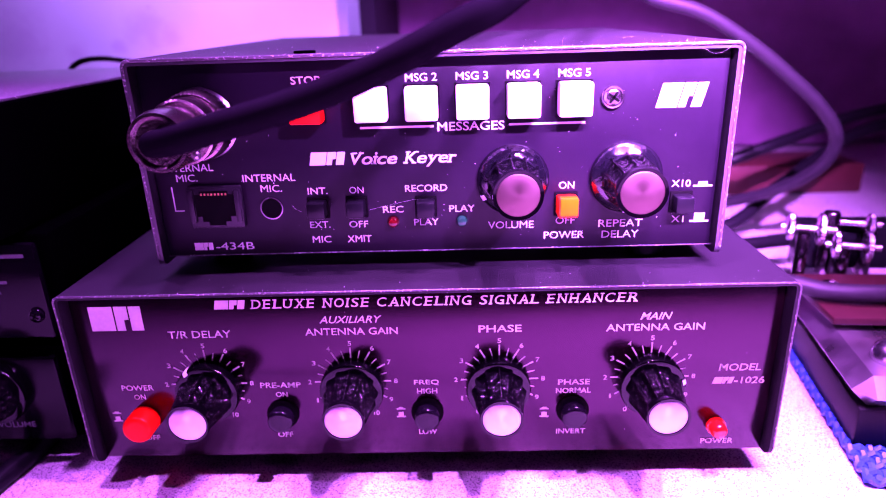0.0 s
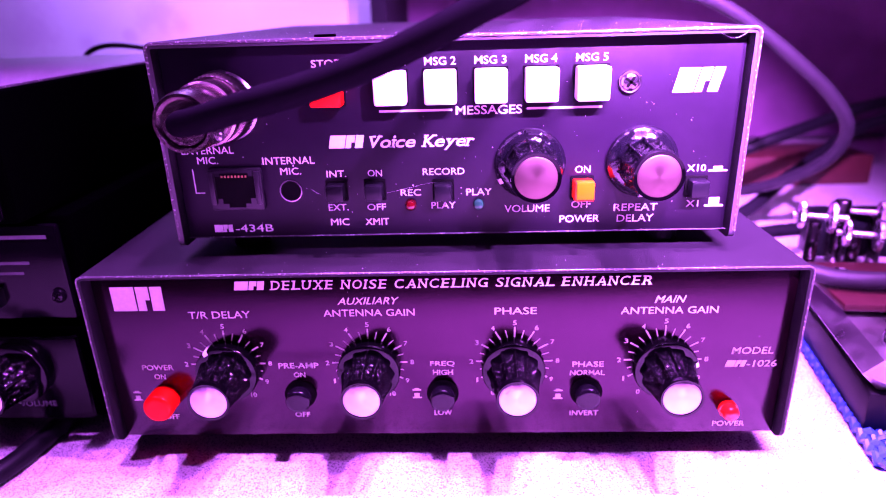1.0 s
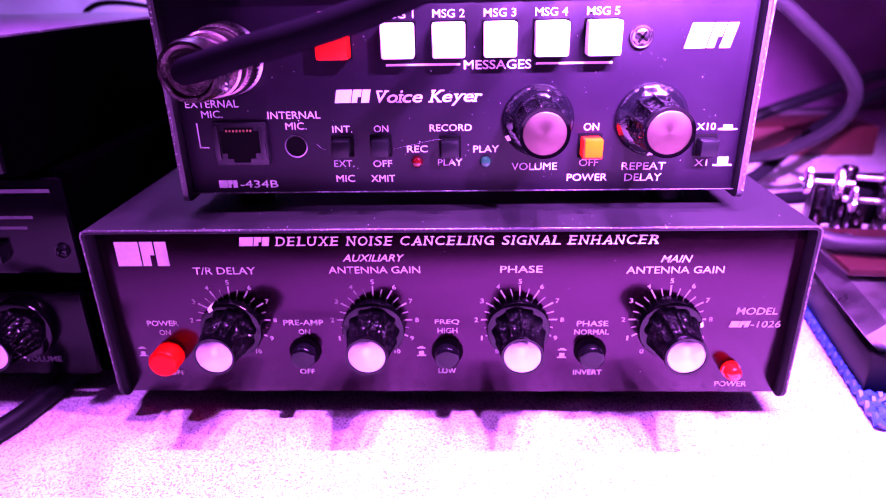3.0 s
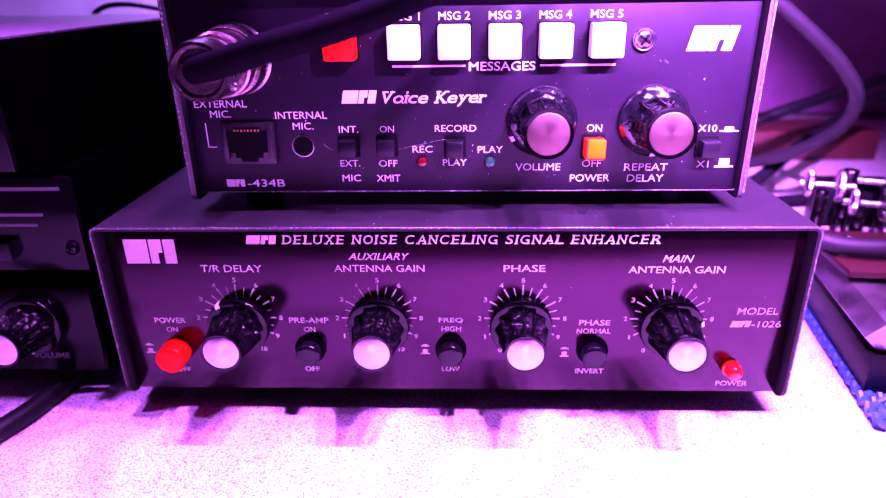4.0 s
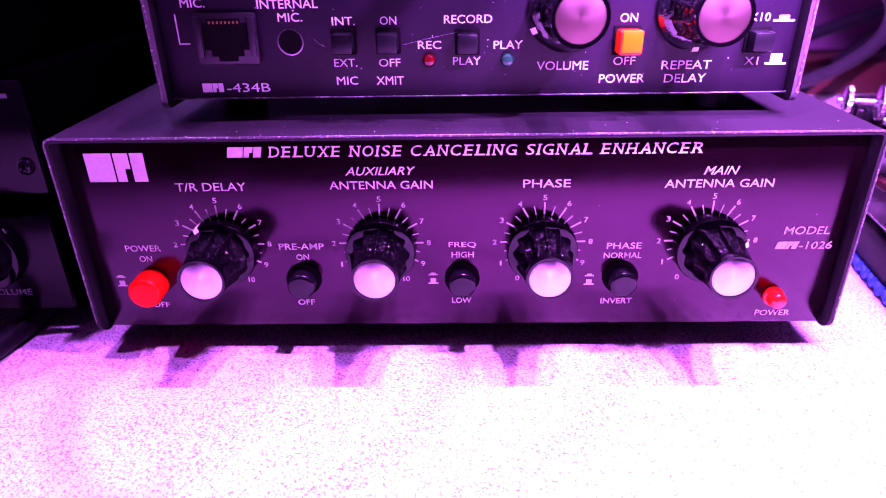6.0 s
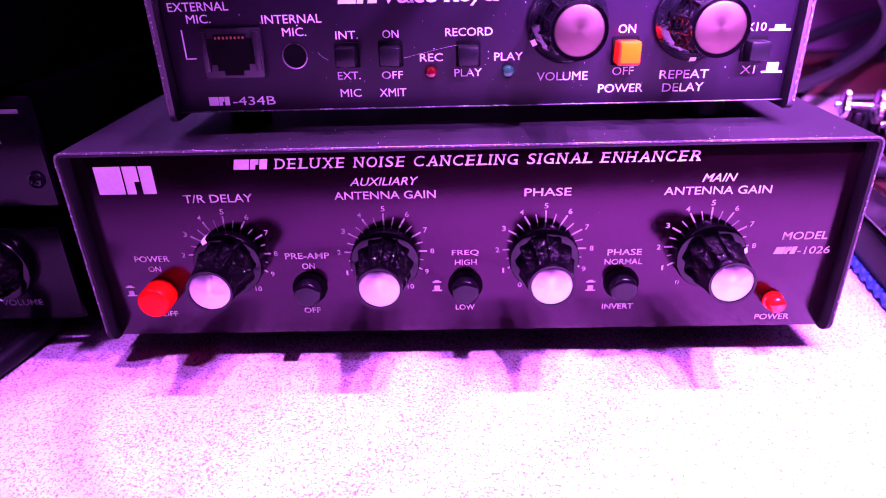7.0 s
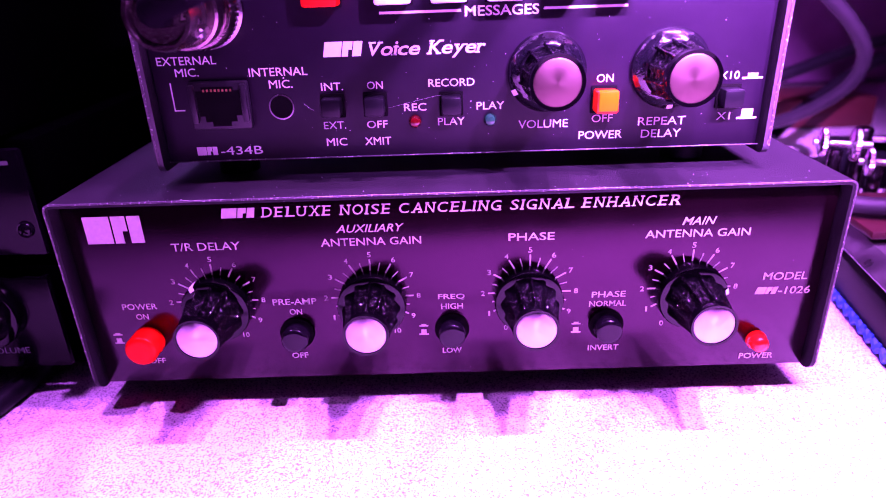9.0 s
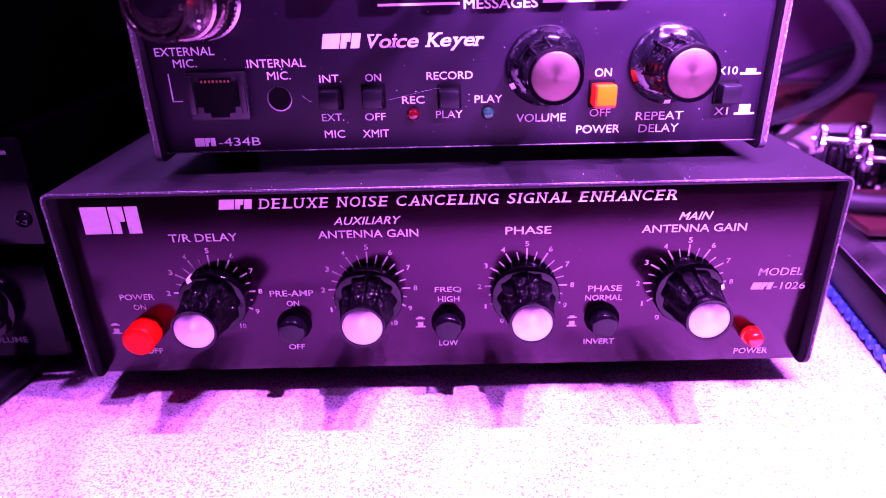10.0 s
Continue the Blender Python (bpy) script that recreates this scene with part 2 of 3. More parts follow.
def box(c, s, bevel=0.0, seg=2, bm=None):
    own = bmesh.new()
    bmesh.ops.create_cube(own, size=1, matrix=Matrix.Translation(c) @ Matrix.Diagonal((*s, 1)))
    if bevel:
        bmesh.ops.bevel(own, geom=own.edges[:], offset=bevel, segments=seg, profile=0.5, affect="EDGES")
    if bm is None:
        return own
    me = bpy.data.meshes.new("scratch")
    own.to_mesh(me)
    own.free()
    bm.from_mesh(me)
    bpy.data.meshes.remove(me)
    return bm


def lathe(profile, n=32, c=(0, 0, 0), flutes=0, depth=0.0, span=(0, 1), bm=None):
    """Turned about the y axis: profile of (radius, y); y runs towards the viewer as it falls. Flutes bite into the stretch span."""
    bm = bm or bmesh.new()
    rings = []
    y0, y1 = profile[0][1], profile[-1][1]
    for k, (r, y) in enumerate(profile):
        ring = []
        for i in range(n):
            a = 2 * math.pi * i / n
            rr = r
            if flutes and span[0] <= k <= span[1]:
                rr = r - depth * max(0.0, math.cos(flutes * a)) ** 0.5
            ring.append(bm.verts.new((c[0] + rr * math.cos(a), c[1] + y, c[2] + rr * math.sin(a))))
        rings.append(ring)
    for a, b in zip(rings, rings[1:]):
        for i in range(n):
            bm.faces.new((a[i], b[i], b[(i + 1) % n], a[(i + 1) % n]))
    bm.faces.new(rings[-1])
    bm.faces.new(rings[0][::-1])
    bmesh.ops.recalc_face_normals(bm, faces=bm.faces[:])
    return bm


def finned(profile, c, fins, depth):
    """A moulded grip about the y axis: narrow fins with hollow facets between them, a little uneven; profile of (fin radius, y)."""
    bm = bmesh.new()
    around = (-0.5, -0.40, -0.28, -0.16, -0.09, -0.035, 0.035, 0.09, 0.16, 0.28, 0.40)
    drop = (1.0, 0.97, 0.90, 0.78, 0.42, 0.0, 0.0, 0.42, 0.78, 0.90, 0.97)
    wob = random.Random(fins)
    lean = [wob.uniform(-0.05, 0.05) for _ in range(fins)]
    rings = []
    for k, (r, y) in enumerate(profile):
        fade = 0.55 if k == len(profile) - 1 else 1.0
        ring = []
        for f in range(fins):
            for a, d in zip(around, drop):
                g = 2 * math.pi * (f + a + lean[f] * (1 - abs(a) * 2)) / fins
                rr = r - depth * d * fade * (1 + 0.12 * wob.uniform(-1, 1) * d)
                ring.append(bm.verts.new((c[0] + rr * math.cos(g), c[1] + y, c[2] + rr * math.sin(g))))
        rings.append(ring)
    n = len(rings[0])
    for a, b in zip(rings, rings[1:]):
        for i in range(n):
            bm.faces.new((a[i], b[i], b[(i + 1) % n], a[(i + 1) % n]))
    bm.faces.new(rings[-1]), bm.faces.new(rings[0][::-1])
    bmesh.ops.recalc_face_normals(bm, faces=bm.faces[:])
    return bm


def prism(points, y0, y1, bm=None):
    """A flat outline in x and z, drawn from y0 to y1."""
    bm = bm or bmesh.new()
    a = [bm.verts.new((x, y0, z)) for x, z in points]
    b = [bm.verts.new((x, y1, z)) for x, z in points]
    bm.faces.new(a), bm.faces.new(b[::-1])
    for i in range(len(points)):
        j = (i + 1) % len(points)
        bm.faces.new((a[j], a[i], b[i], b[j]))
    bmesh.ops.recalc_face_normals(bm, faces=bm.faces[:])
    return bm


def tube(points, r, n=14, steps=10, bm=None):
    """A round cable through the points, smoothed."""
    bm = bm or bmesh.new()
    P = [Vector(p) for p in points]
    P = [2 * P[0] - P[1]] + P + [2 * P[-1] - P[-2]]
    line = []
    for i in range(1, len(P) - 2):
        for s in range(steps):
            t = s / steps
            p0, p1, p2, p3 = P[i - 1:i + 3]
            line.append(0.5 * (2 * p1 + (p2 - p0) * t + (2 * p0 - 5 * p1 + 4 * p2 - p3) * t * t + (3 * p1 - p0 - 3 * p2 + p3) * t ** 3))
    line.append(P[-2])
    side = None
    rings = []
    for i, p in enumerate(line):
        d = (line[min(i + 1, len(line) - 1)] - line[max(i - 1, 0)]).normalized()
        side = (side - d * side.dot(d)).normalized() if side else d.orthogonal().normalized()
        up = d.cross(side)
        rings.append([bm.verts.new(p + r * (side * math.cos(2 * math.pi * k / n) + up * math.sin(2 * math.pi * k / n))) for k in range(n)])
    for a, b in zip(rings, rings[1:]):
        for k in range(n):
            bm.faces.new((a[k], a[(k + 1) % n], b[(k + 1) % n], b[k]))
    bm.faces.new(rings[0][::-1]), bm.faces.new(rings[-1])
    return bm


def lettering(body, x, z, w, h, y, parent, shear=0.0, bold=0.0, mat=None):
    """A word on a panel that faces -y, its middle at x, z, w wide, capitals h high. Millimetres, y in metres."""
    cu = bpy.data.curves.new("lettering", "FONT")
    cu.body, cu.shear, cu.offset, cu.resolution_u = body, shear, bold, 3
    tmp = bpy.data.objects.new("lettering", cu)
    scene.collection.objects.link(tmp)
    me = bpy.data.meshes.new_from_object(tmp)
    bpy.data.objects.remove(tmp)
    bpy.data.curves.remove(cu)
    co = np.empty(len(me.vertices) * 3)
    me.vertices.foreach_get("co", co)
    co = co.reshape(-1, 3)
    lo, hi = co.min(0), co.max(0)
    sx, sz = w / 1000 / (hi[0] - lo[0]), h / 1000 / (hi[1] - lo[1])
    out = np.stack([x / 1000 + (co[:, 0] - (lo[0] + hi[0]) / 2) * sx, np.full(len(co), y), z / 1000 + (co[:, 1] - (lo[1] + hi[1]) / 2) * sz], 1)
    me.vertices.foreach_set("co", out.ravel())
    me.materials.append(mat or M_INK)
    ob = new("lettering", me)
    ob.parent = parent
    return ob


SERIFS = {"D": "a", "E": "a", "L": "a", "U": "tu", "X": "tubd", "N": "tub", "I": "m", "A": "bd", "H": "tubd", "R": "abd", "V": "tu", "K": "tubd", "y": "tu", "r": "ab", "i": "md", "C": "", "G": "d"}


def serif_word(body, x0, z0, w, h, y, parent, shear, small=0.68, mat=None):
    """A bold slanted word with serifs from x0 rightwards, on the line z0; millimetres."""
    wide = {"I": 0.42, "i": 0.36, "L": 0.86, "r": 0.66, "c": 0.74, "e": 0.76, "o": 0.8, "y": 0.9, "V": 0.80, " ": 0.5, "E": 0.88, "S": 0.84}
    unit_w = w / sum(wide.get(ch, 1.0) for ch in body)
    x = x0
    for ch in body:
        cw = wide.get(ch, 1.0) * unit_w
        gw = cw * (0.82 if ch in "ceoryVK" else 0.70 if ch not in "Ii" else 0.42)
        low = h * small if ch in "ceory" else h
        base = z0 - (h * 0.28 if ch == "y" else 0)
        top = low + (h * 0.28 if ch == "y" else 0)
        if ch != " ":
            mid = x + cw / 2
            lettering(ch, mid + shear * (base + top / 2 - z0), base + top / 2, gw + shear * top, top, y, parent, shear, 0.006 if h < 3 else 0.014, mat)
            code = SERIFS.get(ch, "")
            rects = []
            if "t" in code or "a" in code:
                rects.append((mid - gw * 0.5, top, 0))
            if "b" in code or "a" in code:
                rects.append((mid - gw * 0.5, 0, 0))
            if "u" in code:
                rects.append((mid + gw * 0.5, top, 1))
            if "d" in code:
                rects.append((mid + gw * (0.5 if ch != "i" else 0.2), 0, 1))
            if "m" in code:
                rects += [(mid, top * (1 if ch == "I" else 0.68), 2), (mid, 0, 2)]
            k, t = h * 0.19, h * 0.11
            marks = []
            for cx, up, end in rects:
                c = cx + shear * up + (h * 0.09 if end == 0 else -h * 0.09 if end == 1 else 0)
                zz = base + up - (t if up > 0 else 0)
                marks.append((c - k, c + k, zz, zz + t))
            if marks:
                bars(marks, y - 0.00003, parent, "serif", mat)
        x += cw


def bars(rects, y, parent, name="printed_mark", mat=None, slant=0.0):
    """Plain printed bars: (x0, x1, z0, z1) in millimetres."""
    bm = bmesh.new()
    for x0, x1, z0, z1 in rects:
        k = slant * (z1 - z0)
        prism([(x0 / 1000, z0 / 1000), (x1 / 1000, z0 / 1000), ((x1 + k) / 1000, z1 / 1000), ((x0 + k) / 1000, z1 / 1000)], y, y + 0.00008, bm)
    return part(name, bm, mat or M_INK, parent, smooth=False)


def mark(x0, x1, z0, z1, y, parent, slant=0.0, mat=None):
    """A maker's mark as three plain blocks."""
    w = (x1 - x0) / 1000
    h = (z1 - z0) / 1000
    bm = bmesh.new()
    for a, b, cut in ((0.0, 0.46, 0.0), (0.49, 0.74, 0.30), (0.77, 1.0, 0.0)):
        p = [(a, 0), (b - cut * 0.3, 0), (b - cut * 0.3, 0.45), (b, 0.45), (b, 1), (a, 1)]
        prism([(x0 / 1000 + u * w + slant * v * h, z0 / 1000 + v * h) for u, v in p], y, y + 0.00008, bm)
    return part("maker_mark", bm, mat or M_INK, parent, smooth=False)


def cover(x0, x1, y0, y1, z0, z1, parent, t=0.0013, r=0.0022, lip=0.006, rim=None):
    """A sheet-metal cover: top and two sides, its front corners rounded at the foot."""
    def outline(inset):
        pts = []
        a, b, top = x0 + inset, x1 - inset, z1 - inset
        rr = max(r - inset, 0.0004)
        pts.append((a, z0))
        for k in range(7):
            g = math.pi - k * math.pi / 12
            pts.append((a + rr + rr * math.cos(g), top - rr + rr * math.sin(g)))
        for k in range(7):
            g = math.pi / 2 - k * math.pi / 12
            pts.append((b - rr + rr * math.cos(g), top - rr + rr * math.sin(g)))
        pts.append((b, z0))
        return pts
    bm = bmesh.new()
    o, i = outline(0), outline(t)
    n = len(o)
    fo = [bm.verts.new((x, y0, z)) for x, z in o]
    fi = [bm.verts.new((x, y0, z)) for x, z in i]
    bo = [bm.verts.new((x, y1, z)) for x, z in o]
    bi = [bm.verts.new((x, y1, z)) for x, z in i]
    # the rounded lower front corners of the side sheets
    for side in (0, n - 1):
        for vs in (fo, fi):
            vs[side].co.z = z0 + lip
    for k in range(n - 1):
        bm.faces.new((fo[k], fo[k + 1], bo[k + 1], bo[k]))
        bm.faces.new((fi[k + 1], fi[k], bi[k], bi[k + 1]))
        front = bm.faces.new((fo[k + 1], fo[k], fi[k], fi[k + 1]))
        front.material_index = 1 if rim else 0
        bm.faces.new((bo[k], bo[k + 1], bi[k + 1], bi[k]))
    for side in (0, n - 1):
        arc_o, arc_i = [fo[side]], [fi[side]]
        xo, xi = o[side][0], i[side][0]
        for k in range(1, 7):
            g = k * math.pi / 12
            y, z = y0 + lip - lip * math.cos(g), z0 + lip - lip * math.sin(g)
            arc_o.append(bm.verts.new((xo, y, z)))
            arc_i.append(bm.verts.new((xi, y, z)))
        bm.faces.new([bo[side]] + arc_o)
        bm.faces.new([bi[side]] + arc_i)
        for a, b, c, d in zip(arc_o, arc_o[1:], arc_i[1:], arc_i):
            bm.faces.new((a, b, c, d)).material_index = 1 if rim else 0
        bm.faces.new((arc_o[-1], bo[side], bi[side], arc_i[-1]))
    bmesh.ops.recalc_face_normals(bm, faces=bm.faces[:])
    ob = part("cover", bm, M_COVER, parent, "black powder-coated sheet-metal cover with worn, highlight-toned edges")
    if rim:
        ob.data.materials.append(rim)
    return ob


def worn_edge(x0, x1, y, z0, z1, parent, bead=0.00022, r=0.0022, lip=0.006):
    """The outer arris of the cover's front edge, one thin uneven bead: wear plus painted highlight."""
    m, q = bead * 0.8, r - bead * 0.8
    pts = [(x0 + m, y + 0.0002, z0 + lip + (z1 - r - z0 - lip) * k / 6) for k in range(6)]
    pts += [(x0 + r - q * math.cos(k * math.pi / 10), y, z1 - r + q * math.sin(k * math.pi / 10)) for k in range(6)]
    pts += [(x1 - r + q * math.sin(k * math.pi / 10), y, z1 - r + q * math.cos(k * math.pi / 10)) for k in range(6)]
    pts += [(x1 - m, y + 0.0002, z1 - r + (z0 + lip - z1 + r) * k / 6) for k in range(1, 7)]
    return part("highlight_rim", tube(pts, bead, n=8, steps=1), M_EDGE, parent, "metal rim with worn flecks and a painted satin highlight")


def panel_knob(name, x, z, y, parent, angle, skirt, body_r, tip_r, cap_r, length, flutes, cap=None, dished=False):
    """A skirted, fluted knob with a spun aluminium cap; its pointer at the angle, in degrees from +x towards +z."""
    if dished:
        edge = [(skirt, -0.0003), (skirt, -0.0010), (skirt - 0.0004, -0.0016), (skirt - 0.0011, -0.0024), (skirt - 0.0020, -0.0031), (skirt - 0.0028, -0.0035), (skirt - 0.0032, -0.0044)]
    else:
        edge = [(skirt, -0.0003), (skirt, -0.0042), (skirt - 0.0003, -0.0047), (skirt - 0.0006, -0.0048), (body_r - 0.0012, -0.0050), (body_r - 0.0014, -0.0060)]
    base = part(name, lathe(edge, 64, (x, y, z)), M_SKIRT if dished else M_KNOB, parent)
    c = (x, y, z)
    low = -0.0030 if dished else -0.0048
    prof = [(body_r, low), (body_r * 1.0, low - 0.0012), (body_r * 0.45 + tip_r * 0.55, low * 0.55 - length * 0.45), (tip_r * 1.05, -length + 0.0036), (tip_r * 0.99, -length + 0.0024)]
    part("fluted_grip", finned(prof, c, flutes, body_r * 0.18), M_GRIP, base)
    part("rim", lathe([(tip_r, -length + 0.0025), (tip_r * 1.02, -length + 0.0015), (tip_r, -length), (cap_r + 0.0001, -length + 0.0001), (cap_r, -length + 0.0006)], 40, c), M_KNOB, base)
    part("cap", lathe([(cap_r, -length + 0.0008), (cap_r, -length + 0.0003), (cap_r - 0.0003, -length + 0.0001)], 40, c), cap or M_CAP, base, "spun aluminium cap")
    a = radians(angle)
    d, s = Vector((math.cos(a), 0, math.sin(a))), Vector((-math.sin(a), 0, math.cos(a)))
    bm = bmesh.new()
    o = 0 if dished else -0.0022
    q = [(skirt - 0.0011, -0.0026 + o - 0.0006 * (not dished)), (skirt - 0.0001, -0.0019 + o - 0.0008 * (not dished)), (skirt + 0.0001, -0.0014 + o), (skirt + 0.0001, -0.0004)]
    left = [bm.verts.new(Vector(c) + d * r + Vector((0, yy, 0)) + s * 0.0008) for r, yy in q]
    right = [bm.verts.new(Vector(c) + d * r + Vector((0, yy, 0)) - s * 0.0008) for r, yy in q]
    for k in range(3):
        bm.faces.new((left[k], left[k + 1], right[k + 1], right[k]))
    part("pointer", bm, M_WHITE, base, "white pointer line", smooth=False)
    return base


def screw(x, y, z, r, parent, name="screw", mat=None):
    head = part(name, lathe([(r, 0), (r, -0.0007), (r * 0.93, -0.0010), (r * 0.80, -0.0009), (r * 0.70, -0.0013), (r * 0.45, -0.0016)], 28, (x, y, z)), mat or M_STEEL, parent)
    bm = bmesh.new()
    for turn in (35, 125):
        own = box((0, 0, 0), (r * 1.1, 0.0004, r * 0.22))
        bmesh.ops.transform(own, matrix=pose(x, y - 0.0015, z, 0, turn, 0), verts=own.verts[:])
        me = bpy.data.meshes.new("scratch")
        own.to_mesh(me)
        own.free()
        bm.from_mesh(me)
        bpy.data.meshes.remove(me)
    part("cross_slot", bm, M_VOID, head, smooth=False)
    return head


# ---- setting ----
desk = part("desk_top", box((0.1, 0.10, -0.019), (1.8, 0.82, 0.03), 0.003), M_DESK)
tagged(desk, "pale speckled laminate desk top under purple light", "desk", kind="structure")
wall = part("wall_back", box((-0.5685, 0.36, 0.45), (1.023, 0.02, 0.9)), M_WALL, smooth=False)
tagged(wall, "pale painted wall with dark smudges", "wall", kind="structure")
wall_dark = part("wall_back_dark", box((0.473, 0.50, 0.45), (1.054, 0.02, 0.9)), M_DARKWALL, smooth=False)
tagged(wall_dark, "dark wall behind the cables, its shade and haze put into the colour", "wall", kind="structure")
# added sheet that keeps the wall lamp's light off the dark wall
part("wall_light_block", box((-0.0495, 0.395, 0.45), (0.011, 0.190, 0.9)), M_LIGHTBLOCK, wall_dark, smooth=False)
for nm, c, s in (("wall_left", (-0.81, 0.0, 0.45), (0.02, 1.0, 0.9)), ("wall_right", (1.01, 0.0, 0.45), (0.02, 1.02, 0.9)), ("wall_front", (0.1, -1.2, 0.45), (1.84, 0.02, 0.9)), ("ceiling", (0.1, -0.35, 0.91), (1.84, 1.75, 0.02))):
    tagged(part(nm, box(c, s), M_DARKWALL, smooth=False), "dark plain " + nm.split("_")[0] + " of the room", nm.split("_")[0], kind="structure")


# ---- the lower unit ----
unit = thing("noise_canceller", "black metal radio accessory with four knobs on the desk", "radio accessory")
part("chassis", box((0, 0.078, 0.033), (0.2096, 0.152, 0.054), 0.0008), M_DARKMETAL, unit)
panel = part("front_panel", box((0, 0.0012, 0.0328), (0.2090, 0.0024, 0.0576), 0.0006), M_PANEL, unit, "glossy black enamelled front panel")
cover(-0.1065, 0.1065, -0.0035, 0.156, 0.0028, 0.0625, unit, lip=0.0045)
worn_edge(-0.1065, 0.1065, -0.0036, 0.0028, 0.0625, unit, 0.0003, lip=0.0045)
for x in (-0.085, 0.085):
    for y in (0.02, 0.135):
        part("rubber_foot", lathe([(0.006, 0.005), (0.006, -0.005)], 20), M_RUBBER, unit).matrix_local = pose(x, y, 0.001, 90)
YP = -0.0001
serif_word("DELUXE NOISE CANCELING SIGNAL ENHANCER", -50.6, 55.85, 113, 2.9, YP, panel, 0.15, mat=M_INK_LOWER)
mark(-61.2, -52.3, 55.9, 58.7, YP, panel, 0.2, mat=M_INK_LOWER)
mark(-98.9, -83.2, 49.5, 57.4, YP, panel, mat=M_INK_LOWER)
for s, x, z, w, h, sh in (("T/R DELAY", -66.9, 47.8, 19, 2.4, 0), ("AUXILIARY", -21.3, 51.8, 18.6, 2.3, 0.3), ("ANTENNA GAIN", -21.3, 47.9, 27.6, 2.3, 0),
                          ("PHASE", 22.7, 47.9, 12.6, 2.3, 0), ("MAIN", 68.1, 51.1, 9.2, 2.3, 0.3), ("ANTENNA GAIN", 68.1, 47.5, 28.6, 2.3, 0),
                          ("MODEL", 94.3, 33.6, 12.4, 2.4, 0.08), ("-1026", 97.6, 29.1, 9.0, 2.3, 0.08), ("POWER", 90.3, 7.4, 10, 1.9, 0),
                          ("POWER", -89.2, 29.7, 10, 1.9, 0), ("ON", -89.1, 26.4, 3.6, 1.8, 0), ("OFF", -87.8, 11.4, 4.8, 1.8, 0),
                          ("PRE-AMP", -44.6, 29.9, 12.6, 1.9, 0), ("ON", -44.6, 26.6, 3.6, 1.8, 0), ("OFF", -45.1, 11.9, 4.8, 1.8, 0),
                          ("FREQ", 0.3, 30.0, 7.6, 1.9, 0), ("HIGH", 0.4, 27.0, 6.2, 1.8, 0), ("LOW", 0.1, 12.2, 5.6, 1.8, 0),
                          ("PHASE", 45.1, 29.4, 9.6, 1.9, 0), ("NORMAL", 45.0, 26.4, 10.6, 1.8, 0), ("INVERT", 44.7, 11.7, 9.0, 1.8, 0)):
    lettering(s, x, z, w, h, YP, panel, sh, 0.008, M_INK_LOWER)
mark(86.6, 92.4, 28.0, 30.2, YP, panel, 0.3, mat=M_INK_LOWER)
for x, z in ((-97.6, 19.5), (-8.0, 19.6), (36.3, 18.9)):
    bars([(x - 1.3, x + 1.3, z + 0.9, z + 1.3), (x - 0.7, x + 0.7, z + 1.3, z + 1.7), (x - 1.4, x + 1.4, z - 1.9, z - 1.5), (x - 0.8, x + 0.8, z - 1.5, z - 0.1)], YP, panel, "switch_symbol", M_INK_LOWER)
for cx, off, angle in ((-66.6, 0.6, 124), (-22.2, 0.1, 262), (22.5, -0.5, 285), (67.6, 0, 14)):
    cz = 30.8
    for k in range(-2, 23):
        a = radians(180 - (k - 0) * 15 + 0)
        if not -62 <= 180 - k * 15 <= 242:
            continue
        major = k % 2 == 0
        r0, r1, wd = 6.5, 11.7 if major else 10.9, 0.22 if major else 0.15
        dx, dz = math.cos(a), math.sin(a)
        bm = bmesh.new()
        prism([((cx + r * dx - s * wd * dz) / 1000, (cz + r * dz + s * wd * dx) / 1000) for r, s in ((r0, -1), (r1, -1), (r1, 1), (r0, 1))], YP, YP + 0.00008, bm)
        part("dial_tick", bm, M_INK_LOWER, panel, smooth=False)
    for num in range(0, 11):
        a = radians(240 - num * 30)
        lettering(str(num), cx + 13.2 * math.cos(a), cz + 13.1 * math.sin(a), 0.5 if num == 1 else 1.8 if num == 10 else 1.1, 1.55, YP, panel, 0, 0.004, M_INK_LOWER)
    panel_knob("knob", (cx + off) / 1000, cz / 1000 - 0.0012, 0, unit, angle, 0.0096, 0.0081, 0.0060, 0.0053, 0.0195, 12)
red = part("power_button", lathe([(0.0046, 0), (0.0046, -0.0056), (0.0043, -0.0062), (0.0038, -0.0066), (0.0028, -0.0067)], 40, (-0.0888, 0, 0.0184)), M_RED, unit, "round red push button")
for x in (-45.0, 0.2, 45.0):
    b = part("push_button", lathe([(0.0050, 0.0), (0.0050, -0.0005), (0.0044, -0.0006)], 32, (x / 1000, 0, 0.0195)), M_VOID, unit)
    part("button_cap", lathe([(0.0039, -0.0002), (0.0039, -0.0038), (0.0037, -0.0044), (0.0032, -0.0048), (0.0024, -0.0049)], 32, (x / 1000, 0, 0.0193)), M_BUTTON, b)
part("power_lamp", lathe([(0.0029, 0), (0.0029, -0.001), (0.0025, -0.0012), (0.0025, -0.0028), (0.0023, -0.0038), (0.0017, -0.0045), (0.0008, -0.0048)], 24, (0.0893, 0, 0.0131)), M_LED, unit, "glowing red indicator lamp")

# ---- the upper unit, standing on it ----
keyer = thing("voice_keyer", "black metal radio accessory with square white buttons on the lower unit", "radio accessory")
KX = 4.2
part("chassis", box((0.0042, 0.092, 0.0965), (0.1640, 0.1560, 0.0540), 0.0008), M_DARKMETAL, keyer)
kp = part("front_panel", box((0.0042, 0.0124, 0.0967), (0.1622, 0.0024, 0.0560), 0.0006), M_PANEL_TOP, keyer, "black satin front panel")
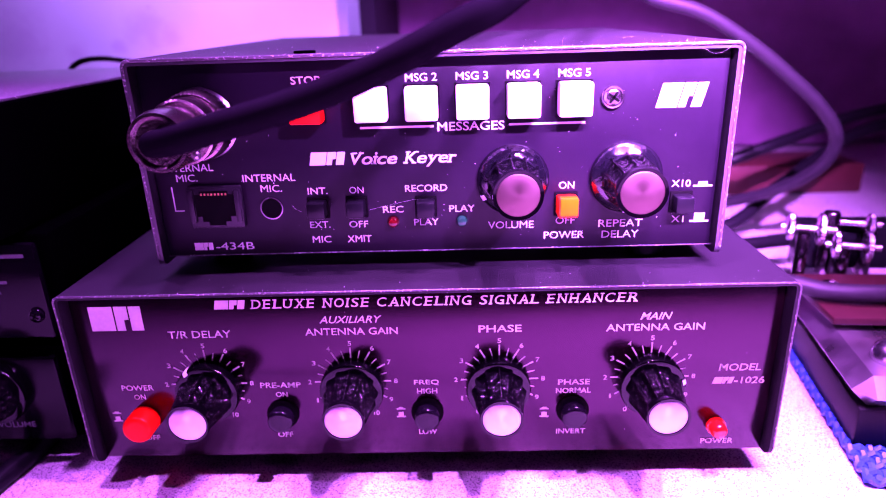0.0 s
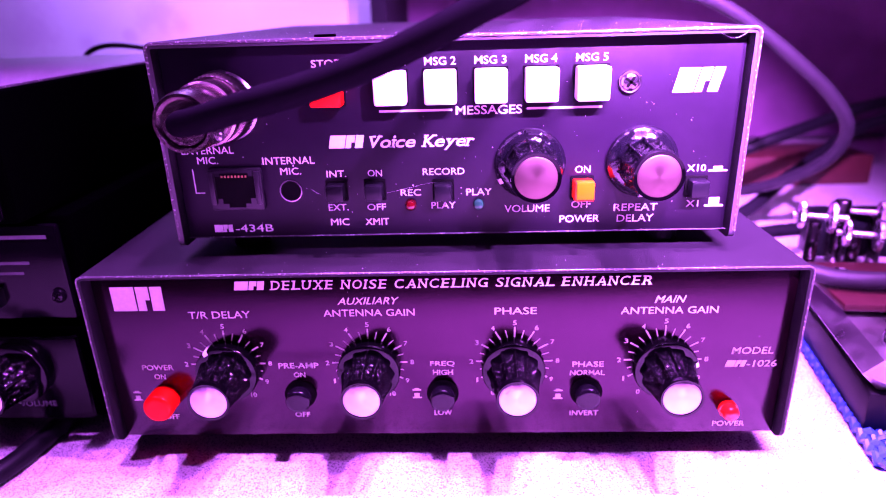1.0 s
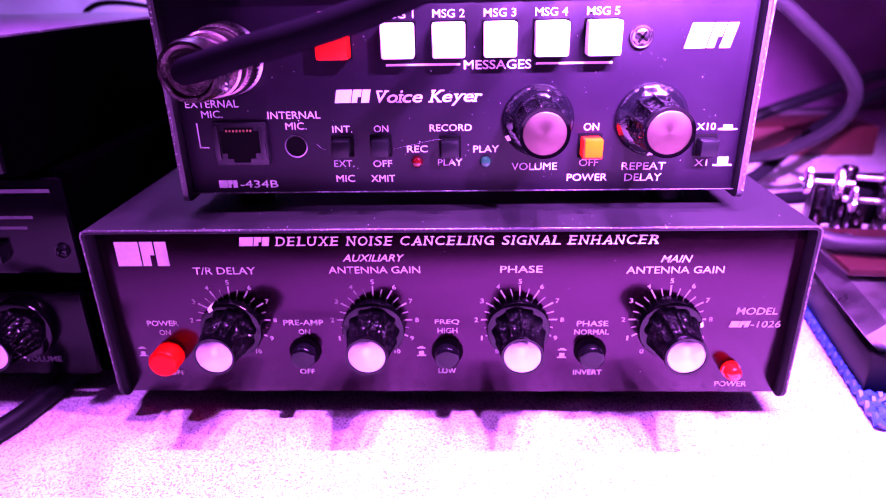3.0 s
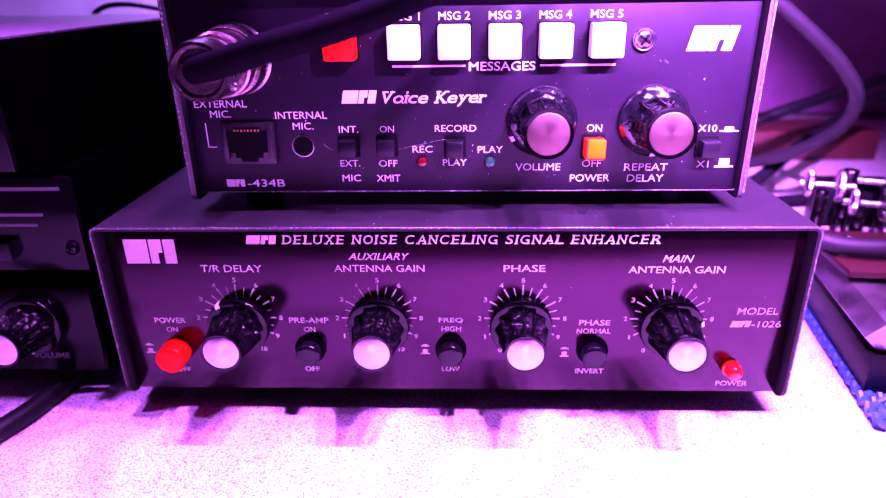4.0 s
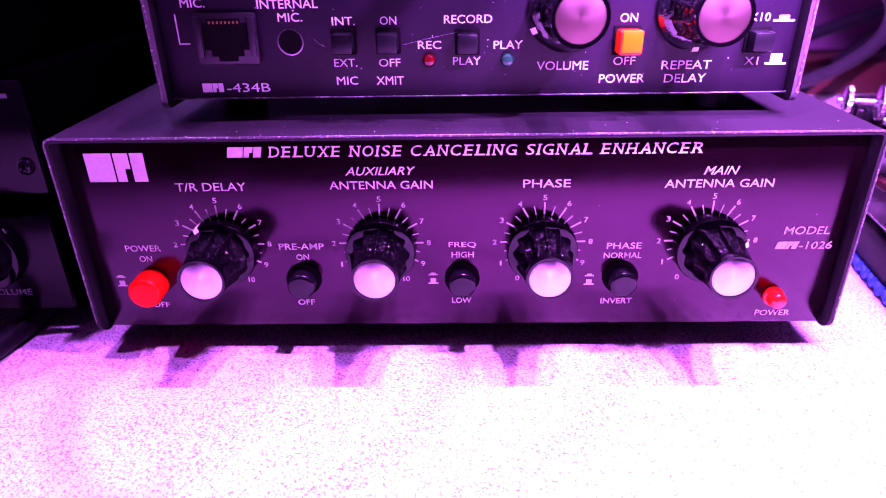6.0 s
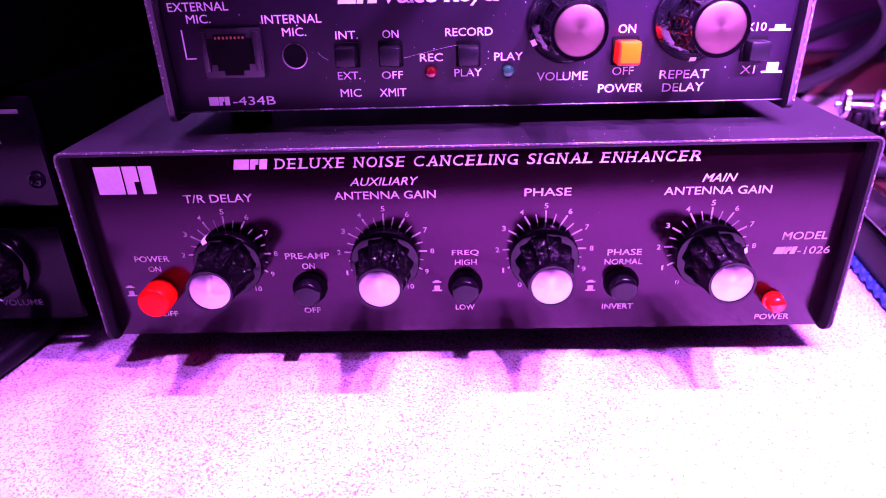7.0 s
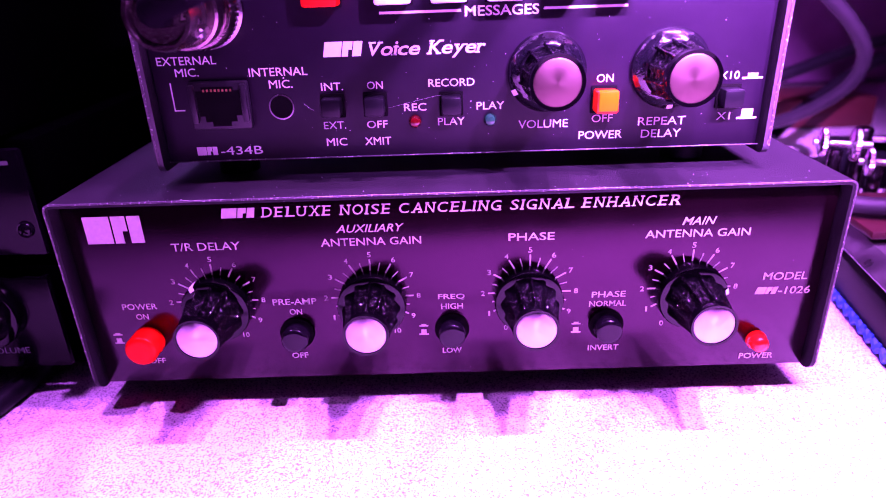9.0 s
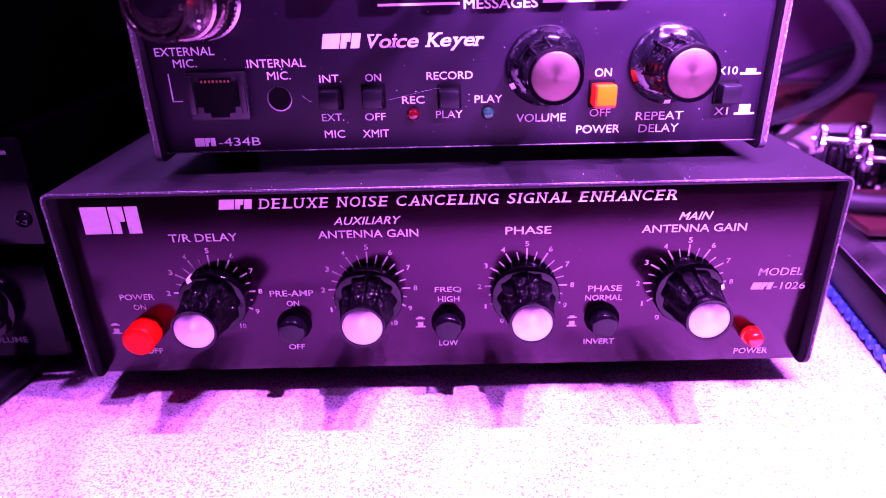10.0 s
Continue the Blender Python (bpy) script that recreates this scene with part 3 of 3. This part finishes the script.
cover(-0.0790, 0.0875, 0.0080, 0.173, 0.0667, 0.1264, keyer, 0.0017, lip=0.0025, rim=M_RIM)
worn_edge(-0.0790, 0.0875, 0.0079, 0.0667, 0.1264, keyer, 0.00045, lip=0.0025)
part("pale_lower_edge", tube([(-0.0770 + 0.0163 * k, 0.0114, 0.0688) for k in range(11)], 0.00022, n=8, steps=1), M_EDGE, keyer, "pale uneven lower edge of the panel")
for x in (-0.062, 0.070):
    for y in (0.025, 0.155):
        part("rubber_foot", lathe([(0.006, 0.0032), (0.006, -0.0032)], 20), M_RUBBER, keyer).matrix_local = pose(x, y, 0.0657, 90)
YK = 0.0111
for s, x, z, w, h in [("STOP", -30, 119.4, 8.2, 2.1)] + [("MSG %d" % (i + 1), -12.1 + 13.93 * i, 119.3, 8.8, 2.2) for i in range(5)] + [
        ("MESSAGES", 15.3, 105.7, 18.8, 2.5), ("EXTERNAL", -67.1, 95.8, 15.6, 2.1), ("MIC.", -67.5, 92.8, 6.2, 2.1), ("-434B", -56.3, 71.6, 11.6, 2.3),
        ("INTERNAL", -43.5, 92.3, 15.4, 2.1), ("MIC.", -43.2, 89.1, 6.2, 2.1), ("INT.", -29.7, 88.0, 5.8, 2.0), ("ON", -18.3, 88.0, 4.2, 2.0),
        ("RECORD", 2.0, 88.1, 12.2, 2.0), ("EXT.", -29.9, 77.7, 6.0, 2.0), ("OFF", -18.4, 77.6, 5.6, 2.0), ("PLAY", 1.7, 77.8, 7.2, 2.0),
        ("MIC", -29.8, 73.1, 5.6, 2.1), ("XMIT", -18.5, 73.0, 7.2, 2.1), ("REC", -7.9, 81.9, 6.0, 2.0), ("PLAY", 12.3, 81.7, 7.4, 2.0),
        ("VOLUME", 26.6, 76.3, 13.4, 2.2), ("ON", 42.6, 87.9, 4.4, 2.1), ("OFF", 42.5, 77.3, 5.6, 2.1), ("POWER", 42.3, 72.8, 11.8, 2.2),
        ("REPEAT", 58.7, 76.1, 12.8, 2.2), ("DELAY", 58.8, 72.7, 10.8, 2.2), ("X10", 75.3, 87.6, 5.4, 2.0), ("X1", 75.2, 76.9, 3.6, 2.0)]:
    lettering(s, x, z, w, h, YK, kp, 0, 0.010 if z > 105 else 0.0)
serif_word("Voice", -19.4, 95.45, 13.2, 3.5, YK, kp, 0.25)
serif_word("Keyer", -4.2, 95.45, 15.0, 3.5, YK, kp, 0.25)
mark(-31.2, -21.4, 95.6, 99.3, YK, kp, 0.2)
mark(66.2, 78.6, 109.2, 115.8, YK, kp, 0.25)
mark(-68.6, -63.0, 70.5, 72.8, YK, kp)
bars([(-15.9, 4.9, 105.6, 106.2)], YK, kp, "printed_line")
bars([(26.0, 47.1, 105.5, 106.1)], YK, kp, "printed_line")
bars([(-72.6, -72.3, 82.8, 90.2), (-72.6, -69.8, 82.8, 83.1)], YK, kp, "printed_bracket")
bars([(78.8, 84.2, 86.5, 87.0), (80.2, 82.8, 87.0, 88.0)], YK, kp, "switch_symbol")
bars([(78.8, 84.2, 75.9, 76.4), (80.0, 83.0, 76.4, 78.6)], YK, kp, "switch_symbol")
for i in range(-1, 5):
    x = (-30.0 if i < 0 else -12.1 + 13.93 * i) / 1000
    b = part("stop_button" if i < 0 else "message_button", box((x, 0.0085, 0.1126), (0.0090, 0.0056, 0.0092), 0.0007), M_RED if i < 0 else M_WHITE, keyer, "square red push button" if i < 0 else "square white push button")
    part("bezel", prism([(x - 0.0049, 0.1077), (x + 0.0049, 0.1077), (x + 0.0049, 0.1175), (x - 0.0049, 0.1175)], 0.0108, 0.0112), M_VOID, b, smooth=False)
panel_knob("knob", 0.0271, 0.0900, 0.0112, keyer, 209, 0.0103, 0.0080, 0.0067, 0.0058, 0.0180, 11, M_CAP_DULL, True)
panel_knob("knob", 0.0593, 0.0900, 0.0112, keyer, 272, 0.0103, 0.0080, 0.0067, 0.0058, 0.0185, 11, M_CAP_DULL, True)
screw(0.0543, 0.0112, 0.1125, 0.0032, keyer)
for x, z in ((-29.9, 83.0), (-18.5, 83.0), (1.8, 82.6), (75.6, 82.2)):
    s = part("slide_switch", box((x / 1000, 0.0110, z / 1000), (0.0064, 0.0008, 0.0064), 0.0002), M_VOID, keyer)
    part("switch_cap", box((x / 1000, 0.0088, z / 1000), (0.0052, 0.0050, 0.0048), 0.0006), M_BLACK, s)
s = part("power_switch", box((0.0425, 0.0110, 0.0824), (0.0068, 0.0008, 0.0072), 0.0002), M_VOID, keyer)
part("switch_cap", box((0.0425, 0.0086, 0.0824), (0.0058, 0.0058, 0.0058), 0.0006), M_REDGLOW, s, "lit red switch cap")
part("lit_window", box((0.0427, 0.0068, 0.0828), (0.0051, 0.0028, 0.0053), 0.0004), M_REDLIT, s, "glowing orange window")
part("record_lamp", lathe([(0.0017, 0), (0.0017, -0.0008), (0.0012, -0.0018), (0.0005, -0.0021)], 20, (-0.0081, 0.0112, 0.0781)), M_LEDRED, keyer, "dark red indicator lamp")
part("play_lamp", lathe([(0.0017, 0), (0.0017, -0.0008), (0.0012, -0.0018), (0.0005, -0.0021)], 20, (0.0122, 0.0112, 0.0779)), M_LEDBLUE, keyer, "clear blue indicator lamp")
ring = part("microphone_hole", lathe([(0.0034, 0.0), (0.0034, -0.00025), (0.0030, -0.0003)], 28, (-0.0437, 0.0112, 0.0831)), M_STEEL, keyer)
part("bore", lathe([(0.0031, -0.0002), (0.0030, -0.00035)], 28, (-0.0437, 0.0112, 0.0831)), M_VOID, ring)
jx, jz = -0.0597, 0.0842
jack = part("modular_jack", box((jx, 0.0104, jz), (0.0158, 0.0020, 0.0126), 0.0005), M_JACK, keyer, "black eight-way modular socket")
part("socket_opening", prism([(jx + a / 1000, jz + b / 1000) for a, b in ((-4.2, 5.0), (4.2, 5.0), (4.2, 4.0), (5.7, 4.0), (5.7, -2.6), (4.2, -2.6), (4.2, -4.2), (2.5, -4.2), (2.5, -5.4), (-2.5, -5.4), (-2.5, -4.2), (-4.2, -4.2), (-4.2, -2.6), (-5.7, -2.6), (-5.7, 4.0), (-4.2, 4.0))], 0.00925, 0.0100), M_VOID, jack, smooth=False)
for side in (-1, 1):
    part("side_block", box((jx + side * 0.0068, 0.0091, jz + 0.0006), (0.0016, 0.0010, 0.0100), 0.0003), M_JACK, jack)
for k in range(8):
    part("contact", box((jx + (k - 3.5) * 0.00102, 0.0091, jz + 0.0041), (0.00042, 0.0004, 0.0006)), M_COPPER, jack, smooth=False)
part("top_screw", lathe([(0.0030, 0.0004), (0.0030, -0.0004), (0.0018, -0.0009)], 20), M_DARKMETAL, keyer).matrix_local = pose(-0.0300, 0.014, 0.1266, 90)

# ---- microphone plug and lead ----
plug = thing("microphone_plug", "chrome screw-on microphone plug with a black lead in the upper unit", "plug")
PX, PZ = -0.0600, 0.1085
c = (PX, 0.0112, PZ)
part("panel_socket", lathe([(0.0100, 0), (0.0100, -0.0014), (0.0092, -0.002)], 40, c), M_STEEL, plug)
nut = part("knurled_nut", lathe([(0.0092, -0.002), (0.0096, -0.0026), (0.0096, -0.0080), (0.0090, -0.0088), (0.0080, -0.0090)], 96, c, 48, 0.0004, (1, 2)), M_PLUG, plug, "knurled chrome ring")
part("groove", lathe([(0.0084, -0.0088), (0.0080, -0.0120), (0.0086, -0.0125), (0.0086, -0.0160), (0.0080, -0.0165)], 40, c), M_PLUG, plug)
part("body", lathe([(0.0072, -0.0160), (0.0070, -0.0210), (0.0076, -0.0216), (0.0077, -0.0270), (0.0072, -0.0300), (0.0064, -0.0300), (0.0056, -0.0288)], 40, c), M_PLUG, plug, "chrome cable clamp")
part("clamp_screw", lathe([(0.0012, 0), (0.0012, -0.001), (0.0007, -0.0014)], 12), M_STEEL, plug).matrix_local = pose(PX + 0.0064, 0.0112 - 0.0245, PZ - 0.0042, 0, 0, 70)
part("lead", tube([(PX, -0.004, PZ), (PX + 0.0003, -0.016, PZ + 0.0004), (-0.0575, -0.026, 0.1096), (-0.0525, -0.035, 0.1112), (-0.0448, -0.0435, 0.1133), (-0.0350, -0.0485, 0.1162), (-0.0220, -0.050, 0.1196), (-0.0097, -0.050, 0.1235), (0.0023, -0.049, 0.1285), (0.0112, -0.047, 0.1328), (0.021, -0.043, 0.1375), (0.034, -0.034, 0.148), (0.046, -0.014, 0.160), (0.056, 0.02, 0.168), (0.066, 0.06, 0.170)], 0.0029, 18), M_LEAD, plug, "thick black rubber lead")

# ---- stack of radios on the left ----
def stack_unit(name, label, z0, z1, y0, tilt, x1, depth):
    ob = thing(name, label, "radio", (x1, y0, z0), turn=(tilt, 0, 0))
    h, w = z1 - z0, 0.24
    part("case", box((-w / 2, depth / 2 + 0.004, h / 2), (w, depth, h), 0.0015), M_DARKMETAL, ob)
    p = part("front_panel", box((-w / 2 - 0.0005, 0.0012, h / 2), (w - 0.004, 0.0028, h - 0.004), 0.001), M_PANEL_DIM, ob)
    return ob, p, h


low, lp, h = stack_unit("speaker_unit", "black radio accessory with a volume knob on the desk", 0.0025, 0.0380, 0.009, 0, -0.1172, 0.16)
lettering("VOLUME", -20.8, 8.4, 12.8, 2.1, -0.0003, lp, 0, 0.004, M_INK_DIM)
panel_knob("knob", -0.0222, 0.0222, -0.0002, low, 262, 0.0105, 0.0083, 0.0062, 0.0055, 0.0195, 15)
for x in (-0.03, -0.21):
    part("rubber_foot", box((x, 0.03, -0.00325), (0.012, 0.012, 0.0065), 0.0006), M_RUBBER, low)
    part("rubber_foot", box((x, 0.14, -0.00325), (0.012, 0.012, 0.0065), 0.0006), M_RUBBER, low)
mid, mp, h = stack_unit("receiver_unit", "black metal radio with a screwed front panel stacked on another", 0.0408, 0.0765, 0.009, 0, -0.1145, 0.16)
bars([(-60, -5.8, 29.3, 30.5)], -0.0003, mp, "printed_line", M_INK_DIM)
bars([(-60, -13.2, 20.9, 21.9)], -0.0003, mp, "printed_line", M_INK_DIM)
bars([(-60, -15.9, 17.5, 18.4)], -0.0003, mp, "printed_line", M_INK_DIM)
screw(-0.0064, -0.0002, 0.0103, 0.0024, mid, mat=M_BUTTON)
part("slide_switch", box((-0.028, -0.002, 0.0103), (0.008, 0.005, 0.006), 0.0006), M_BLACK, mid)
for x in (-0.03, -0.21):
    part("rubber_foot", box((x, 0.03, -0.0014), (0.012, 0.012, 0.0028), 0.0006), M_RUBBER, mid)
    part("rubber_foot", box((x, 0.14, -0.0014), (0.012, 0.012, 0.0028), 0.0006), M_RUBBER, mid)
top, tp, h = stack_unit("transceiver_unit", "large dark radio case with a dusty top on the stack", 0.0775, 0.1150, -0.004, 0, -0.1205, 0.149)
for x in (-0.03, -0.21):
    part("rubber_foot", box((x, 0.04, -0.0005), (0.012, 0.012, 0.0010), 0.0002), M_RUBBER, top)
    part("rubber_foot", box((x, 0.13, -0.0005), (0.012, 0.012, 0.0010), 0.0002), M_RUBBER, top)
part("top_plate", box((-0.12, 0.0785, 0.0378), (0.236, 0.146, 0.0012), 0.0004), M_DUSTTOP, top, "dusty grey top plate")
tube_lead = thing("thin_black_lead", "thin black lead looped over the top radio", "cable")
part("lead", tube([(-0.178, 0.150, 0.095), (-0.178, 0.150, 0.112), (-0.172, 0.150, 0.1185), (-0.160, 0.152, 0.1200), (-0.142, 0.156, 0.1165), (-0.125, 0.16, 0.110)], 0.0013, 10), M_RUBBER, tube_lead)
low_lead = thing("desk_lead", "black lead running over the desk from the stack", "cable")
part("lead", tube([(-0.133, 0.03, -0.0005), (-0.1365, 0.004, -0.0005), (-0.140, -0.012, -0.0005), (-0.150, -0.032, -0.0005), (-0.17, -0.055, -0.0005)], 0.0034, 12), M_RUBBER, low_lead)

# ---- morse key, mat and cables on the right ----
KEY = Vector((0.1345, 0.0035, -0.004))
key = thing("morse_key", "chrome twin-paddle morse key on a heavy plated base", "morse key", KEY)


def key_part(name, bm, mat, x, y, z, rx=0, ry=0, rz=0, parent=None, label=""):
    """A part of the key, placed by its world position."""
    ob = part(name, bm, mat, parent or key, label)
    at = Vector((x, y, z)) - KEY
    if parent:
        ob.matrix_basis = parent.matrix_basis.inverted() @ pose(*at, rx, ry, rz)
    else:
        ob.matrix_basis = pose(*at, rx, ry, rz)
    return ob


turn = -10
side, ahead = Vector((math.cos(radians(turn)), math.sin(radians(turn)), 0)), Vector((-math.sin(radians(turn)), math.cos(radians(turn)), 0))
mid_base = Vector((0.1355, 0.006, 0)) + side * 0.042 + ahead * 0.050
key_part("base", box((0, 0, 0), (0.084, 0.100, 0.0110), 0.0054, 1), M_PLATED, mid_base.x, mid_base.y, 0.0178, 0, 0, turn, label="heavy plated steel base")
# dark block fills the space where the base only casts its shadow
key_part("base_shade_block", box((0, 0, 0), (0.080, 0.096, 0.0145), 0.001), M_RUBBER, mid_base.x, mid_base.y, 0.0055, 0, 0, turn, label="black block in place of the shadow under the base")
key_part("finger_plate", box((0, 0, 0), (0.050, 0.042, 0.0030), 0.0007), M_REDPLATE, 0.1715, 0.0600, 0.0270, 0, 0, -4, label="dull red painted plate")
key_part("bearing_block", box((0, 0, 0), (0.040, 0.012, 0.021), 0.0010), M_BLACK, 0.1830, 0.1060, 0.0332, 0, 0, -4, label="dark bearing block")
dome = key_part("paddle_boss", lathe([(0.0060, 0.0042), (0.0060, 0.0010), (0.0052, -0.0012), (0.0034, -0.0026), (0.0014, -0.0030)], 32), M_CHROME, 0.1530, 0.0200, 0.0270, -90)
for x, y, z0, z1, r in ((0.1545, 0.0860, 0.023, 0.0450, 0.0026), (0.1725, 0.0870, 0.023, 0.0385, 0.0028), (0.1705, 0.0960, 0.023, 0.0510, 0.0034), (0.1545, 0.062, 0.023, 0.0330, 0.0034), (0.186, 0.094, 0.023, 0.044, 0.0030)):
    h = z1 - z0
    key_part("post", lathe([(r, -h / 2), (r, h / 2 - 0.0008), (r * 0.86, h / 2)], 28), M_GUNMETAL, x, y, (z0 + z1) / 2, 90)
for x, y, z, ends in ((0.1540, 0.0825, 0.0484, ((-0.0066, 0.0056), (0.0044, 0.0066))), (0.1740, 0.0835, 0.0398, ((-0.0062, 0.0056), (0.0052, 0.0068))), (0.1800, 0.0950, 0.0460, ((0.0060, 0.0046),))):
    s1 = key_part("contact_screw", lathe([(0.0014, 0.010), (0.0014, -0.010)], 14), M_CHROME, x, y, z, 0, 0, 70)
    for q, r in ends:
        key_part("thumbwheel", lathe([(0.0018, -0.0022), (0.0022, -0.0020), (r * 0.86, -0.0012), (r, -0.0007), (r, 0.0007), (r * 0.86, 0.0012), (0.0018, 0.0020)], 72, (0, 0, 0), 24, 0.0003, (3, 4)), M_CHROME, x + q * 0.94, y - q * 0.34, z, 0, 0, 70, s1)
mat_ob = thing("woven_mat", "blue woven vinyl mat under the morse key", "mat")
bm = bmesh.new()
A, B, C = Vector((0.1340, -0.0080, -0.0018)), Vector((0.026, 0.15, 0)).normalized(), Vector((0.15, -0.026, 0)).normalized()
for i in range(46):
    p0 = A + B * (i * 0.0030)
    tube([p0 + C * (k * 0.0030) + Vector((0, 0, 0.0011 * math.cos(math.pi * (i + k)))) for k in range(34)], 0.00125, 6, 2, bm)
for k in range(34):
    p0 = A + C * (k * 0.0030)
    tube([p0 + B * (i * 0.0030) - Vector((0, 0, 0.0011 * math.cos(math.pi * (i + k)))) for i in range(46)], 0.0011, 6, 2, bm)
part("weave", bm, M_BLUE, mat_ob)
lead = thing("key_lead", "dark grey lead lying across the morse key's base", "cable")
part("lead", tube([(0.09, 0.10, 0.012), (0.112, 0.072, 0.029), (0.135, 0.061, 0.0340), (0.150, 0.054, 0.0330), (0.170, 0.051, 0.0330), (0.21, 0.056, 0.031), (0.26, 0.08, 0.02)], 0.0034, 14), M_GREYCABLE, lead)
far = thing("grey_lead", "thick grey lead arching down behind the upper unit", "cable")
part("lead", tube([(0.070, 0.10, 0.168), (0.088, 0.148, 0.151), (0.101, 0.15, 0.1400), (0.125, 0.15, 0.1325), (0.1475, 0.15, 0.1195), (0.171, 0.15, 0.102), (0.1885, 0.15, 0.0865), (0.199, 0.152, 0.071), (0.1985, 0.162, 0.054), (0.186, 0.185, 0.035), (0.165, 0.22, 0.018), (0.14, 0.26, 0.006)], 0.0033, 14), M_GREYCABLE, far)
for pts, r in (([(0.10, 0.22, 0.012), (0.16, 0.19, 0.012), (0.21, 0.22, 0.03), (0.28, 0.27, 0.05), (0.36, 0.30, 0.06)], 0.004), ([(0.09, 0.17, 0.01), (0.115, 0.15, 0.012), (0.15, 0.14, 0.02), (0.19, 0.15, 0.02)], 0.0035), ([(0.12, 0.27, 0.012), (0.17, 0.255, 0.030), (0.22, 0.25, 0.050), (0.30, 0.29, 0.062), (0.40, 0.34, 0.060)], 0.004)):
    o = thing("black_lead", "black lead in the tangle behind the morse key", "cable", group="tangled leads")
    part("lead", tube(pts, r, 12), M_RUBBER, o)
block = thing("wooden_block", "red-brown wooden block among the leads", "wood block", (0.24, 0.34, -0.004))
part("block", box((0, 0, 0.0115), (0.16, 0.05, 0.023), 0.002), M_WOOD, block)

# ---- dust and lint ----
rng = random.Random(7)


def specks(name, label, n, place, size):
    bm = bmesh.new()
    for _ in range(n):
        p = Vector(place())
        r = size * (0.4 + rng.random() ** 2 * 1.2)
        own = bmesh.ops.create_icosphere(bm, subdivisions=1, radius=r, matrix=Matrix.Translation(p) @ Euler((rng.random() * 3, rng.random() * 3, rng.random() * 3)).to_matrix().to_4x4() @ Matrix.Diagonal((1.0, 0.5, 0.6 + rng.random(), 1)))
    return tagged(part(name, bm, M_LINT), label, "dust", kind="stuff")


specks("panel_dust", "pale dust specks on the upper unit's front panel", 150, lambda: (-0.07 + rng.random() ** 0.6 * 0.15, 0.01105, 0.073 + rng.random() * 0.045), 0.00011)
specks("cover_dust", "pale dust specks along the covers' front edges", 240, lambda: rng.choice([(-0.10 + rng.random() * 0.2, -0.003 + rng.random() ** 2 * 0.016, 0.0626), (-0.07 + rng.random() * 0.15, 0.008 + rng.random() ** 2 * 0.06, 0.1265)]), 0.00009)
specks("lower_panel_dust", "a few pale specks on the lower unit's front panel", 26, lambda: (-0.10 + rng.random() * 0.2, -0.0001, 0.006 + rng.random() * 0.05), 0.00009)
for pts in ([(-0.0150, 0.0108, 0.0820), (-0.008, 0.0104, 0.0836), (-0.002, 0.0106, 0.0848), (0.0010, 0.0100, 0.0850)], [(-0.0375, 0.0108, 0.0838), (-0.0362, 0.0106, 0.0826), (-0.0350, 0.0108, 0.0820)],
            [(0.0760, 0.0070, 0.1250), (0.0790, 0.0060, 0.1235), (0.0820, 0.0064, 0.1243), (0.0840, 0.0070, 0.1262)],
            [(0.0395, 0.0076, 0.1265), (0.0396, 0.0074, 0.1280), (0.0400, 0.0072, 0.1288)]):
    hair = thing("lint_hair", "single pale lint hair clinging to a metal unit", "lint", group="lint hairs")
    part("hair", tube(pts, 0.000015, 5, 6), M_LINT, hair)
